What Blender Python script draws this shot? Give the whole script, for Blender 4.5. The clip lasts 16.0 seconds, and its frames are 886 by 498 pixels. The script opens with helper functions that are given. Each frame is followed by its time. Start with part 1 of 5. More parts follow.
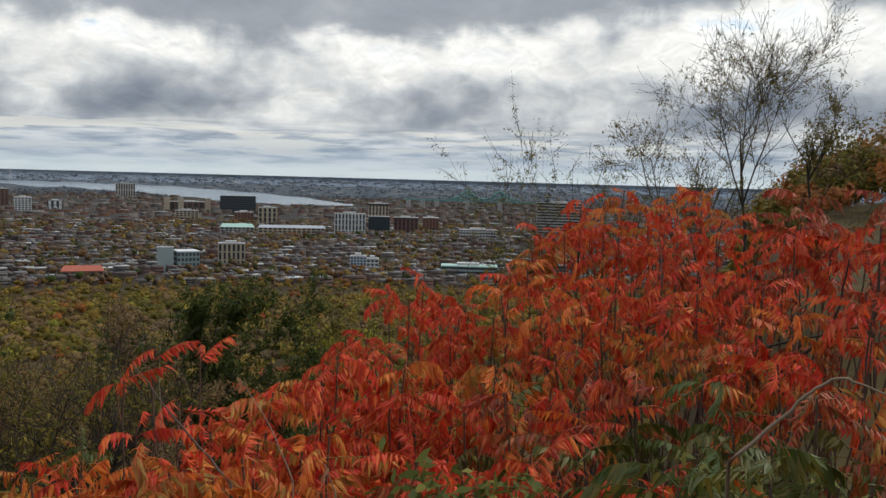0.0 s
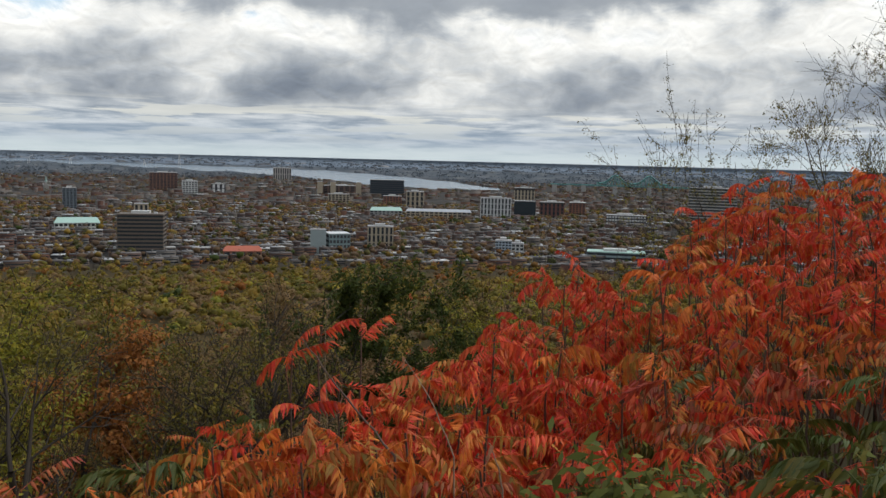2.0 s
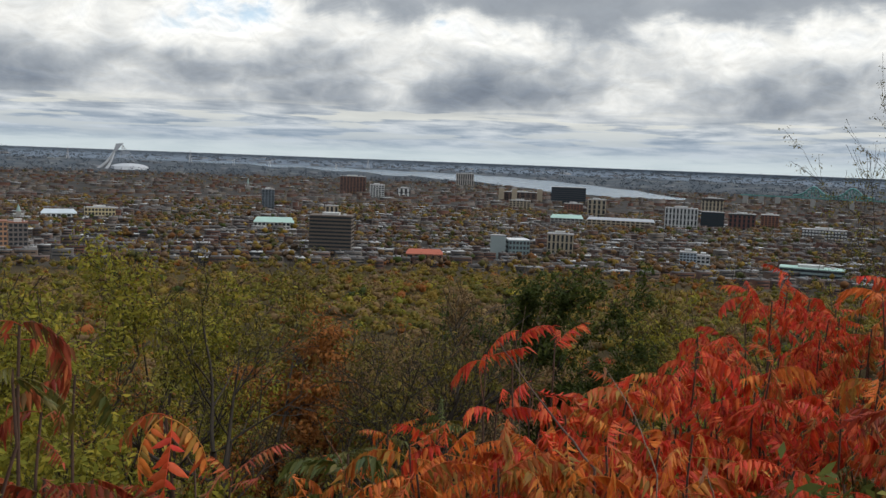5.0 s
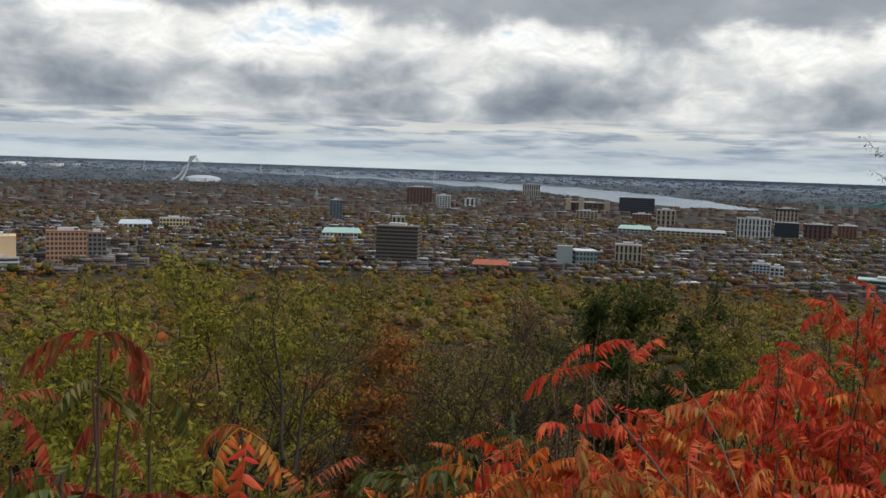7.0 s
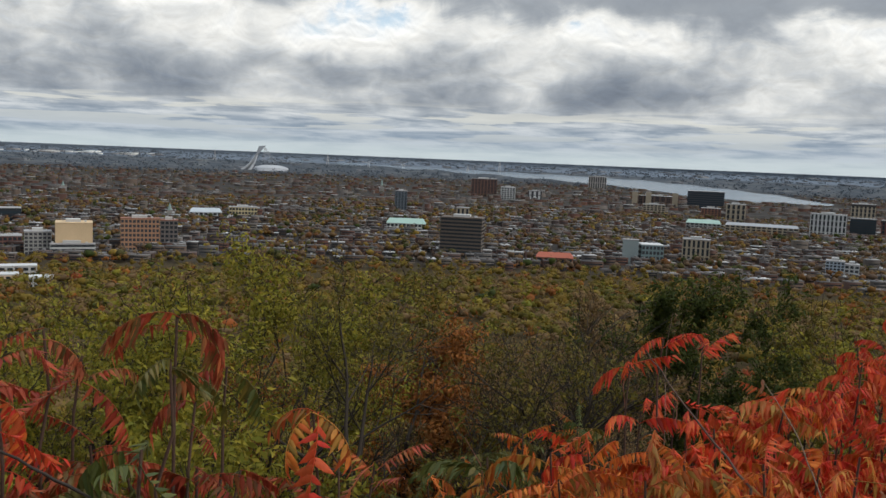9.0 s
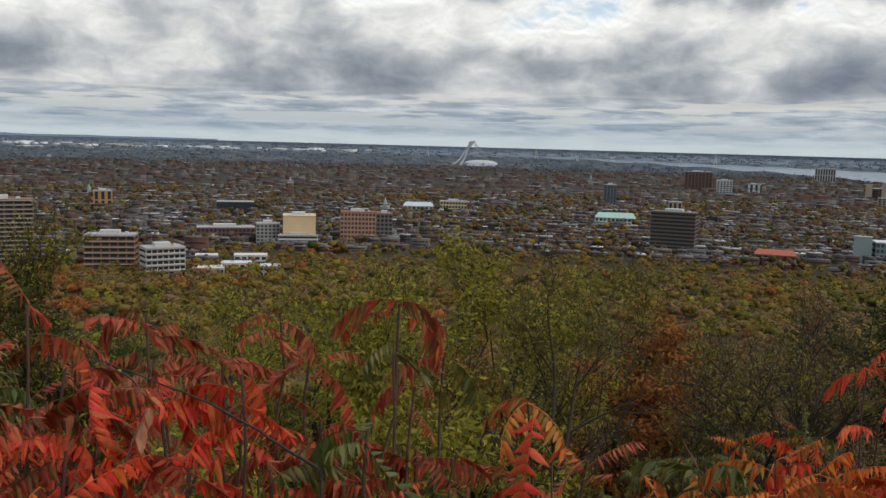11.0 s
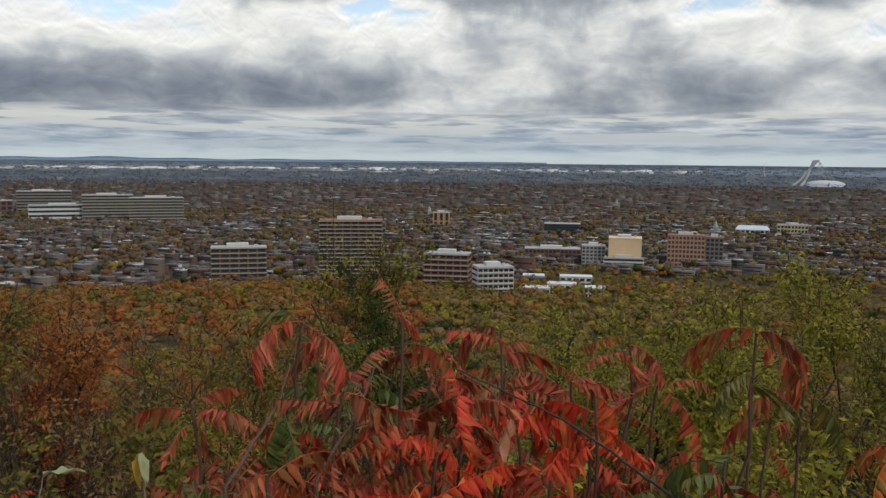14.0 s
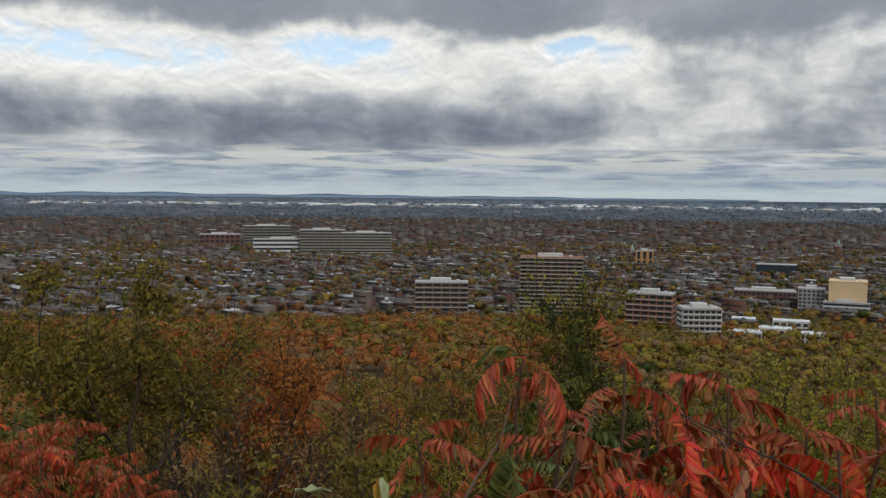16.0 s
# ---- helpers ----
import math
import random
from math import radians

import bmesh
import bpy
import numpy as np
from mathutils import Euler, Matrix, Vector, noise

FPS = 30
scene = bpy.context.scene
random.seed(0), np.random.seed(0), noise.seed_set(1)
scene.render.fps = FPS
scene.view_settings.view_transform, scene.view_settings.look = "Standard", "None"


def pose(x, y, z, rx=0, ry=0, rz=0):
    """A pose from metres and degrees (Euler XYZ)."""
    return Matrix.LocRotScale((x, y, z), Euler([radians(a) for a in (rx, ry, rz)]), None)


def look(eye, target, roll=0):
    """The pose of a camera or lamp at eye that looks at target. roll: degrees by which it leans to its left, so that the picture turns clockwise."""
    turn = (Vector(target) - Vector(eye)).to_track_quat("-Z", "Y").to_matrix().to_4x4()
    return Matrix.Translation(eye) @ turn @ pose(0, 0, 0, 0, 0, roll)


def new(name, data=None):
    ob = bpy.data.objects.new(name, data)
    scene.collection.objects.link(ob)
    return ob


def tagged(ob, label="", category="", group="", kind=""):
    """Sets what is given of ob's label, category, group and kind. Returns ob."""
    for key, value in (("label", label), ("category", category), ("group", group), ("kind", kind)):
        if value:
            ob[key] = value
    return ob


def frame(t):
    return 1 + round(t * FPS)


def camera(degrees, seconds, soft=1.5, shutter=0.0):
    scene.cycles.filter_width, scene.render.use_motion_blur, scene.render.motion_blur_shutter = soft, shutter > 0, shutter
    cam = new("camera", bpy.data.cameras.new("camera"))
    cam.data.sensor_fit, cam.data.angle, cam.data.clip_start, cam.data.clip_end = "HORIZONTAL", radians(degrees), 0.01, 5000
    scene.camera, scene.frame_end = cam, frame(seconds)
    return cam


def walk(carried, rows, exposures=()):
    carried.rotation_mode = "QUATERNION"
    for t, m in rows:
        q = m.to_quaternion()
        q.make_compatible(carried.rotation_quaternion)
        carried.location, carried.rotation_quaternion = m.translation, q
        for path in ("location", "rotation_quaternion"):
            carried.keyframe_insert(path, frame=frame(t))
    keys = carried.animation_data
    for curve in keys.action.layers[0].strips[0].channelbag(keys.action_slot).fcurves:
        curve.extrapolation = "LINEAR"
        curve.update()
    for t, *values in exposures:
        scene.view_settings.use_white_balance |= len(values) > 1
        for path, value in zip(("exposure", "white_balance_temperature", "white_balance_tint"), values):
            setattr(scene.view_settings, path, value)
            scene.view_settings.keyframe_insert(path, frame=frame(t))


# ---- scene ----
EYE = 1.7
PATH = [
    (0.0, -0.0000, 0.0000, 0.0000, 0.000, -4.666, -1.560),
    (0.5, -0.0151, -0.0145, -0.0007, 1.875, -4.991, -1.802),
    (1.0, -0.0329, -0.0251, -0.0024, 3.690, -5.105, -1.992),
    (1.5, -0.0506, -0.0243, -0.0060, 6.679, -5.166, -1.790),
    (2.0, -0.0656, -0.0113, -0.0112, 9.556, -5.935, -1.465),
    (2.5, -0.0882, -0.0017, -0.0145, 11.671, -8.442, -1.679),
    (3.0, -0.1090, 0.0002, -0.0201, 14.302, -8.066, -1.498),
    (3.5, -0.1191, 0.0049, -0.0206, 15.697, -7.642, -1.497),
    (4.0, -0.1373, 0.0102, -0.0238, 16.820, -7.041, -1.668),
    (4.5, -0.1574, 0.0143, -0.0276, 19.161, -6.272, -2.006),
    (7.0, -0.2219, 0.0543, -0.0303, 25.766, -5.329, -1.945),
    (7.5, -0.2311, 0.0602, -0.0308, 26.006, -5.438, -1.955),
    (8.0, -0.2396, 0.0613, -0.0362, 26.589, -5.485, -2.184),
    (10.5, -0.2762, 0.0544, -0.0522, 39.704, -6.973, -1.869),
    (11.0, -0.2802, 0.0452, -0.0543, 43.596, -6.884, -1.544),
    (11.5, -0.2852, 0.0400, -0.0564, 47.173, -6.594, -0.665),
    (12.0, -0.2959, 0.0279, -0.0534, 50.735, -6.575, -0.281),
    (12.5, -0.3029, -0.0023, -0.0520, 54.853, -6.144, -0.431),
    (13.0, -0.3026, -0.0240, -0.0479, 59.823, -5.998, -0.254),
    (13.5, -0.3023, -0.0372, -0.0483, 62.516, -5.423, -0.667),
    (14.0, -0.3009, -0.0449, -0.0482, 64.742, -5.801, -0.529),
    (14.5, -0.3048, -0.0606, -0.0467, 67.174, -5.556, -0.552),
    (15.0, -0.3061, -0.0814, -0.0454, 69.689, -4.566, -0.731),
    (15.5, -0.3072, -0.1053, -0.0449, 73.721, -4.309, -0.371),
    (16.0, -0.3085, -0.1191, -0.0457, 77.904, -3.494, -0.543),
]
LENS = 53.88
cam = camera(LENS, 16.0, soft=1.5)
# the whole shot is a slow pan to the left from one standing place
walk(cam, [(t, pose(x, y, EYE + z, 90 + pitch, roll, yaw)) for t, x, y, z, yaw, pitch, roll in PATH],
     exposures=[(0, 0.06), (4.5, 0.06), (8, 0.0), (11.5, -0.08), (14, -0.1), (16, -0.2)])

# ---------------------------------------------------------------- light
SUN_AZ, SUN_EL = -75.0, 38.0        # compass of this plan: degrees to the left of +y


def aim(az, el):
    a, e = radians(az), radians(el)
    return Vector((-math.sin(a) * math.cos(e), math.cos(a) * math.cos(e), math.sin(e)))


class Nodes:
    """Short hand for building node trees."""

    def __init__(self, tree):
        self.t = tree
        self.n = tree.nodes
        self.l = tree.links

    def add(self, kind, **sets):
        node = self.n.new(kind)
        for k, v in sets.items():
            if k in node.inputs:
                self.put(node.inputs[k], v)
        return node

    def put(self, sock, v):
        if isinstance(v, bpy.types.NodeSocket):
            self.l.new(v, sock)
        elif v is not None:
            sock.default_value = v

    def math(self, op, a, b=None, c=None, clamp=False):
        node = self.n.new("ShaderNodeMath")
        node.operation, node.use_clamp = op, clamp
        for s, v in zip(node.inputs, (a, b, c)):
            self.put(s, v)
        return node.outputs[0]

    def vec(self, op, a, b=None):
        node = self.n.new("ShaderNodeVectorMath")
        node.operation = op
        self.put(node.inputs[0], a)
        self.put(node.inputs[1], b)
        return node.outputs[0]

    def noise(self, vector, scale, detail=4.0, rough=0.55, distortion=0.0):
        node = self.n.new("ShaderNodeTexNoise")
        self.put(node.inputs["Vector"], vector)
        for k, v in (("Scale", scale), ("Detail", detail), ("Roughness", rough), ("Distortion", distortion)):
            node.inputs[k].default_value = v
        return node.outputs["Fac"]

    def mix(self, fac, a, b, blend="MIX"):
        node = self.n.new("ShaderNodeMix")
        node.data_type, node.blend_type = "RGBA", blend
        self.put(node.inputs["Factor"], fac)
        self.put(node.inputs[6], a)
        self.put(node.inputs[7], b)
        return node.outputs[2]

    def ramp(self, fac, stops, smooth=False):
        node = self.n.new("ShaderNodeValToRGB")
        r = node.color_ramp
        r.interpolation = "EASE" if smooth else "LINEAR"
        while len(r.elements) < len(stops):
            r.elements.new(0.5)
        for e, (p, c) in zip(r.elements, sorted(stops)):
            e.position, e.color = p, (*c, 1) if len(c) == 3 else c
        self.put(node.inputs[0], fac)
        return node.outputs[0]


def lin(*c):
    """Linear colour from 0..255 screen values."""
    return tuple(((v / 255 + 0.055) / 1.055) ** 2.4 if v > 10 else v / 255 / 12.92 for v in c)


world = bpy.data.worlds.new("sky")
scene.world = world
world.use_nodes = True
W = Nodes(world.node_tree)
W.n.clear()
out = W.add("ShaderNodeOutputWorld")
bg = W.add("ShaderNodeBackground")
W.l.new(bg.outputs[0], out.inputs[0])
blue = W.n.new("ShaderNodeTexSky")
blue.sky_type, blue.sun_disc = "NISHITA", False
blue.sun_elevation, blue.sun_rotation = radians(SUN_EL), radians(-SUN_AZ)
geo = W.add("ShaderNodeTexCoord").outputs["Generated"]
sep = W.add("ShaderNodeSeparateXYZ", Vector=geo)
X, Y, Z = sep.outputs
elev = W.math("MULTIPLY", W.math("ARCSINE", Z), 57.2958)                  # degrees above the horizon
azim = W.math("MULTIPLY", W.math("ARCTAN2", W.math("MULTIPLY", X, -1.0), Y), 57.2958)


def at(az, el):
    """Sky place: bearing along x, height along y."""
    return W.add("ShaderNodeCombineXYZ", X=az, Y=el, Z=0.0).outputs[0]


def smooth(v, lo, hi):
    node = W.n.new("ShaderNodeMapRange")
    node.interpolation_type = "SMOOTHSTEP"
    W.put(node.inputs[0], v)
    node.inputs[1].default_value, node.inputs[2].default_value = lo, hi
    return node.outputs[0]


def level(v, stops, span):
    """A plain curve through stops, over 0..span."""
    lo = min(q for _, q in stops)
    hi = max(q for _, q in stops)
    g = W.ramp(W.math("DIVIDE", v, span), [(p / span, ((q - lo) / (hi - lo),) * 3) for p, q in stops])
    return W.math("ADD", W.math("MULTIPLY", g, hi - lo), lo)


high = W.math("MAXIMUM", elev, 0.0)
# drawn out near the horizon, rounder higher up, as a flat deck seen from below
lofty = W.math("MULTIPLY", W.math("POWER", high, 0.72), 4.6)
swell = W.noise(at(azim, W.math("MULTIPLY", high, 1.7)), 0.06, 3.0, 0.5)
billow = W.noise(at(azim, lofty), 0.115, 9.0, 0.50, 0.25)
under = W.noise(at(azim, W.math("ADD", lofty, 0.95)), 0.115, 9.0, 0.50, 0.25)
puff = W.noise(at(azim, W.math("MULTIPLY", lofty, 0.9)), 0.42, 8.0, 0.60, 0.5)
puff_top = W.noise(at(azim, W.math("ADD", W.math("MULTIPLY", lofty, 0.9), 0.35)), 0.42, 8.0, 0.60, 0.5)
streak = W.noise(at(azim, W.math("MULTIPLY", high, 9.0)), 0.22, 8.0, 0.60, 0.3)
near_top = smooth(high, 1.8, 3.8)
mass = W.math("ADD", W.math("MULTIPLY", W.math("ADD", W.math("MULTIPLY", billow, 0.85), 0.075), near_top), W.math("MULTIPLY", streak, W.math("SUBTRACT", 1.0, near_top)))
# the lower edge of the near deck, by bearing from -40 to 120 degrees
edge = level(W.math("ADD", azim, 40.0), [(0, 10.2), (26, 10.6), (36, 9.0), (44, 8.3), (54, 8.1), (66, 8.7), (85, 9.6), (102, 9.5), (118, 9.9), (160, 10.2)], 160.0)
ragged = W.math("ADD", high, W.math("ADD", W.math("MULTIPLY", W.math("SUBTRACT", billow, 0.5), 6.0), W.math("MULTIPLY", W.math("SUBTRACT", puff, 0.5), 1.6)))
roofed = smooth(W.math("SUBTRACT", ragged, edge), -0.7, 1.3)
belt = level(high, [(0, -0.02), (1.0, 0.02), (2.2, 0.07), (3.2, 0.12), (4.4, 0.145), (5.4, 0.11), (6.4, 0.03), (7.4, -0.06), (8.6, -0.10), (9.6, -0.13), (12, -0.06), (16, 0.0)], 16.0)
dens = W.math("ADD", W.math("ADD", mass, belt), W.math("MULTIPLY", W.math("SUBTRACT", swell, 0.5), 0.14))
dens = W.math("ADD", dens, W.math("MULTIPLY", W.math("SUBTRACT", puff, 0.5), W.math("MULTIPLY", near_top, 0.30)))
dens = W.math("ADD", W.math("MULTIPLY", dens, W.math("SUBTRACT", 1.0, W.math("MULTIPLY", roofed, 0.72))), W.math("MULTIPLY", roofed, 0.545))
cloud = W.ramp(dens, [(0.0, lin(240, 246, 250)), (0.30, lin(246, 249, 250)), (0.41, lin(247, 247, 243)), (0.50, lin(222, 224, 223)), (0.58, lin(188, 193, 197)),
                      (0.66, lin(156, 163, 171)), (0.76, lin(128, 137, 149)), (0.86, lin(112, 121, 134)), (1.0, lin(100, 108, 120))])
# heads catch the light from above, bellies stay grey
relief = W.math("ADD", W.math("MULTIPLY", W.math("SUBTRACT", billow, under), 0.6), W.math("MULTIPLY", W.math("SUBTRACT", puff, puff_top), 1.0))
shade = W.math("ADD", 1.0, W.math("MULTIPLY", W.math("MULTIPLY", relief, near_top), W.math("SUBTRACT", 1.0, W.math("MULTIPLY", roofed, 0.6))))
cloud = W.mix(1.0, cloud, shade, "MULTIPLY")
# long lit rims of far banks, cream coloured, and pale haze along the horizon
rim = W.math("MULTIPLY", smooth(W.noise(at(azim, W.math("MULTIPLY", high, 13.0)), 0.13, 5.0, 0.5, 0.3), 0.50, 0.565), W.math("MULTIPLY", smooth(high, 0.5, 1.3), W.math("SUBTRACT", 1.0, smooth(high, 2.4, 3.6))))
cloud = W.mix(W.math("MULTIPLY", rim, 0.85), cloud, (*lin(236, 234, 222), 1))
blue_far = W.math("MULTIPLY", W.math("SUBTRACT", 1.0, smooth(high, 0.8, 3.8)), 0.62)
cloud = W.mix(blue_far, cloud, (*lin(138, 160, 182), 1))
cloud = W.mix(W.math("MULTIPLY", W.math("SUBTRACT", 1.0, smooth(high, 0.1, 1.1)), 0.7), cloud, (*lin(206, 218, 220), 1))
# overhead the deck is thinner and lets more light through
thin = W.math("ADD", 1.0, W.math("MULTIPLY", W.math("MULTIPLY", W.math("SUBTRACT", elev, 17.0), 0.03, clamp=True), 2.6))
cloud = W.mix(1.0, cloud, thin, "MULTIPLY")
# gaps in the deck show the blue, mostly just under the near deck
gap = W.math("MULTIPLY", W.math("SUBTRACT", 1.0, smooth(dens, 0.225, 0.33)), W.math("SUBTRACT", 1.0, roofed))
clear = W.mix(1.0, blue.outputs[0], (0.17, 0.17, 0.17, 1), "MULTIPLY")
W.l.new(W.mix(W.math("MULTIPLY", gap, W.math("MULTIPLY", near_top, 0.75)), cloud, clear), bg.inputs[0])
bg.inputs[1].default_value = 1.0

sun = new("sun", bpy.data.lights.new("sun", "SUN"))
sun.data.energy, sun.data.angle, sun.data.color = 1.75, radians(12), (1.0, 0.95, 0.88)
sun.matrix_world = look(aim(SUN_AZ, SUN_EL) * 100, (0, 0, 0))

# ---------------------------------------------------------------- materials


def material(name, base, rough=0.8, metal=0.0, spread=0.25, grain=40.0, bump=0.2, coarse=1.5, by="", palette=(), leafy=0.0, world_scale=True, spec=0.35):
    """A surface with colour varied at two scales. by: 'object' or 'island' picks from palette for every piece."""
    m = bpy.data.materials.new(name)
    m.use_nodes = True
    N = Nodes(m.node_tree)
    N.n.clear()
    o = N.add("ShaderNodeOutputMaterial")
    b = N.add("ShaderNodeBsdfPrincipled", Roughness=rough, Metallic=metal)
    b.inputs["Specular IOR Level"].default_value = spec
    where = N.add("ShaderNodeNewGeometry").outputs["Position"] if world_scale else N.add("ShaderNodeTexCoord").outputs["Object"]
    big, small = N.noise(where, coarse, 3), N.noise(where, grain, 4)
    if palette:
        if by == "object":
            pick = N.add("ShaderNodeObjectInfo").outputs["Random"]
            leaflet = N.add("ShaderNodeNewGeometry").outputs["Random Per Island"]
            pick = N.math("PINGPONG", N.math("ADD", pick, N.math("MULTIPLY", N.math("SUBTRACT", leaflet, 0.5), 0.55)), 1.0)
        else:
            pick = N.add("ShaderNodeNewGeometry").outputs["Random Per Island"]
        n = len(palette)
        col = N.ramp(pick, [((i + 0.5) / n, c) for i, c in enumerate(palette)])
    else:
        col = (*base, 1)
    lo, hi = 1 - spread, 1 + spread
    tone = N.math("ADD", N.math("MULTIPLY", big, 2 * spread), N.math("MULTIPLY", small, 2 * spread))
    tone = N.math("ADD", tone, 1 - 2 * spread)
    col = N.mix(1.0, col, tone, "MULTIPLY")
    N.put(b.inputs["Base Color"], col)
    if bump:
        bp = N.add("ShaderNodeBump", Strength=bump, Height=small)
        bp.inputs["Distance"].default_value = 0.02
        N.l.new(bp.outputs[0], b.inputs["Normal"])
    if leafy:
        t = N.add("ShaderNodeBsdfTranslucent", Color=col)
        mx = N.add("ShaderNodeMixShader", Fac=leafy)
        N.l.new(b.outputs[0], mx.inputs[1])
        N.l.new(t.outputs[0], mx.inputs[2])
        N.l.new(mx.outputs[0], o.inputs[0])
    else:
        N.l.new(b.outputs[0], o.inputs[0])
    return m


RED = [(0.62, 0.052, 0.022), (0.66, 0.125, 0.028), (0.28, 0.028, 0.018), (0.64, 0.066, 0.024), (0.54, 0.036, 0.028), (0.66, 0.18, 0.034), (0.42, 0.034, 0.022), (0.64, 0.09, 0.026), (0.44, 0.11, 0.03), (0.58, 0.042, 0.026)]
DARKRED = [(0.30, 0.038, 0.018), (0.44, 0.08, 0.03), (0.19, 0.024, 0.016), (0.46, 0.13, 0.045), (0.13, 0.075, 0.022), (0.36, 0.06, 0.025), (0.24, 0.035, 0.018), (0.10, 0.085, 0.025), (0.40, 0.10, 0.04)]
ORANGE = [(0.60, 0.13, 0.022), (0.62, 0.20, 0.03), (0.45, 0.07, 0.02), (0.52, 0.24, 0.045), (0.22, 0.14, 0.03), (0.48, 0.10, 0.03)]
GREENISH = [(0.07, 0.095, 0.016), (0.11, 0.11, 0.018), (0.05, 0.07, 0.014), (0.17, 0.12, 0.02), (0.09, 0.085, 0.016)]
M_red = material("sumac_red_leaf", (0, 0, 0), 0.5, spread=0.34, by="object", palette=RED, leafy=0.42, coarse=7, grain=60, bump=0.2, spec=0.22)
M_dark = material("sumac_dark_red_leaf", (0, 0, 0), 0.48, spread=0.34, by="object", palette=DARKRED, leafy=0.35, coarse=7, grain=60, bump=0.1, spec=0.25)
M_orange = material("sumac_orange_leaf", (0, 0, 0), 0.55, spread=0.28, by="object", palette=ORANGE, leafy=0.35, coarse=6, grain=60, bump=0.1, spec=0.2)
M_green = material("sumac_green_leaf", (0, 0, 0), 0.5, spread=0.25, by="object", palette=GREENISH, leafy=0.3, coarse=6, grain=60, bump=0.1)
M_stem = material("sumac_bark", (0.075, 0.042, 0.028), 0.85, spread=0.3, coarse=8, grain=120)
M_bark = material("bark", (0.032, 0.023, 0.016), 0.9, spread=0.3, coarse=3, grain=60)
M_redtwig = material("reddish_twig", (0.26, 0.11, 0.07), 0.7, spread=0.3, coarse=8, grain=90)
M_twig = material("dry_stalk", (0.19, 0.13, 0.085), 0.8, spread=0.2, coarse=8, grain=90)


def leaf_material(name, palette):
    return material(name, (0, 0, 0), 0.7, spread=0.25, by="island", palette=palette, leafy=0.3, coarse=0.6, grain=6, bump=0, spec=0.12)


L_olive = leaf_material("olive_leaves", [(0.105, 0.088, 0.018), (0.13, 0.105, 0.018), (0.085, 0.08, 0.017), (0.17, 0.12, 0.018)])
L_yellow = leaf_material("yellow_green_leaves", [(0.18, 0.165, 0.022), (0.25, 0.21, 0.024), (0.12, 0.12, 0.018), (0.30, 0.23, 0.026), (0.15, 0.15, 0.02)])
L_green = leaf_material("green_leaves", [(0.036, 0.05, 0.011), (0.052, 0.066, 0.013), (0.028, 0.04, 0.01), (0.075, 0.082, 0.014)])
L_orange = leaf_material("orange_leaves", [(0.25, 0.085, 0.02), (0.29, 0.11, 0.022), (0.20, 0.068, 0.02), (0.24, 0.10, 0.026)])
L_rust = leaf_material("rust_leaves", [(0.30, 0.05, 0.02), (0.22, 0.05, 0.02), (0.32, 0.09, 0.02), (0.15, 0.05, 0.02)])
L_gold = leaf_material("gold_leaves", [(0.21, 0.145, 0.026), (0.19, 0.13, 0.024), (0.17, 0.12, 0.022), (0.22, 0.135, 0.024)])
L_brown = leaf_material("brown_twigs", [(0.16, 0.10, 0.046), (0.18, 0.112, 0.05), (0.135, 0.086, 0.044), (0.195, 0.12, 0.046)])
T_brown = leaf_material("town_bare_brown", [(0.115, 0.074, 0.046), (0.14, 0.088, 0.048), (0.095, 0.064, 0.044), (0.165, 0.10, 0.045)])
T_olive = leaf_material("town_olive", [(0.075, 0.068, 0.024), (0.10, 0.085, 0.026), (0.055, 0.058, 0.02)])
T_rust = leaf_material("town_rust", [(0.15, 0.065, 0.022), (0.12, 0.055, 0.022), (0.17, 0.09, 0.024)])
T_gold = leaf_material("town_gold", [(0.24, 0.155, 0.03), (0.20, 0.13, 0.028), (0.17, 0.11, 0.026)])

# ---------------------------------------------------------------- lie of the land
CITY = EYE - 130.0                 # the plain lies 130 m under the lookout
NEAR, REACH = 2000.0, 2850.0       # beyond 2 km distances are drawn in, the same way for everything


def drawn_in(p):
    """Places past 2 km brought nearer along the line of sight from the lookout, at the same angle and in proportion."""
    p = np.atleast_2d(np.array(p, float)).copy()
    r = np.maximum(np.hypot(p[:, 0], p[:, 1]), 1e-6)
    k = np.where(r > NEAR, (NEAR + REACH * (1 - np.exp(-(np.maximum(r, NEAR) - NEAR) / REACH))) / r, 1.0)
    p[:, 0] *= k
    p[:, 1] *= k
    p[:, 2] = EYE + (p[:, 2] - EYE) * k
    return p


def spot(az, d, z=0.0):
    a = np.radians(az)
    return (-np.sin(a) * d, np.cos(a) * d, z)


PROFILE = ([0, 1.2, 3, 6, 10, 20, 50, 100, 200, 400, 650, 850, 1000, 1200, 1e6],
           [0, 0, -1.0, -2.6, -4.8, -9.5, -22, -40, -66, -98, -116, -124, -128, -130, -130])


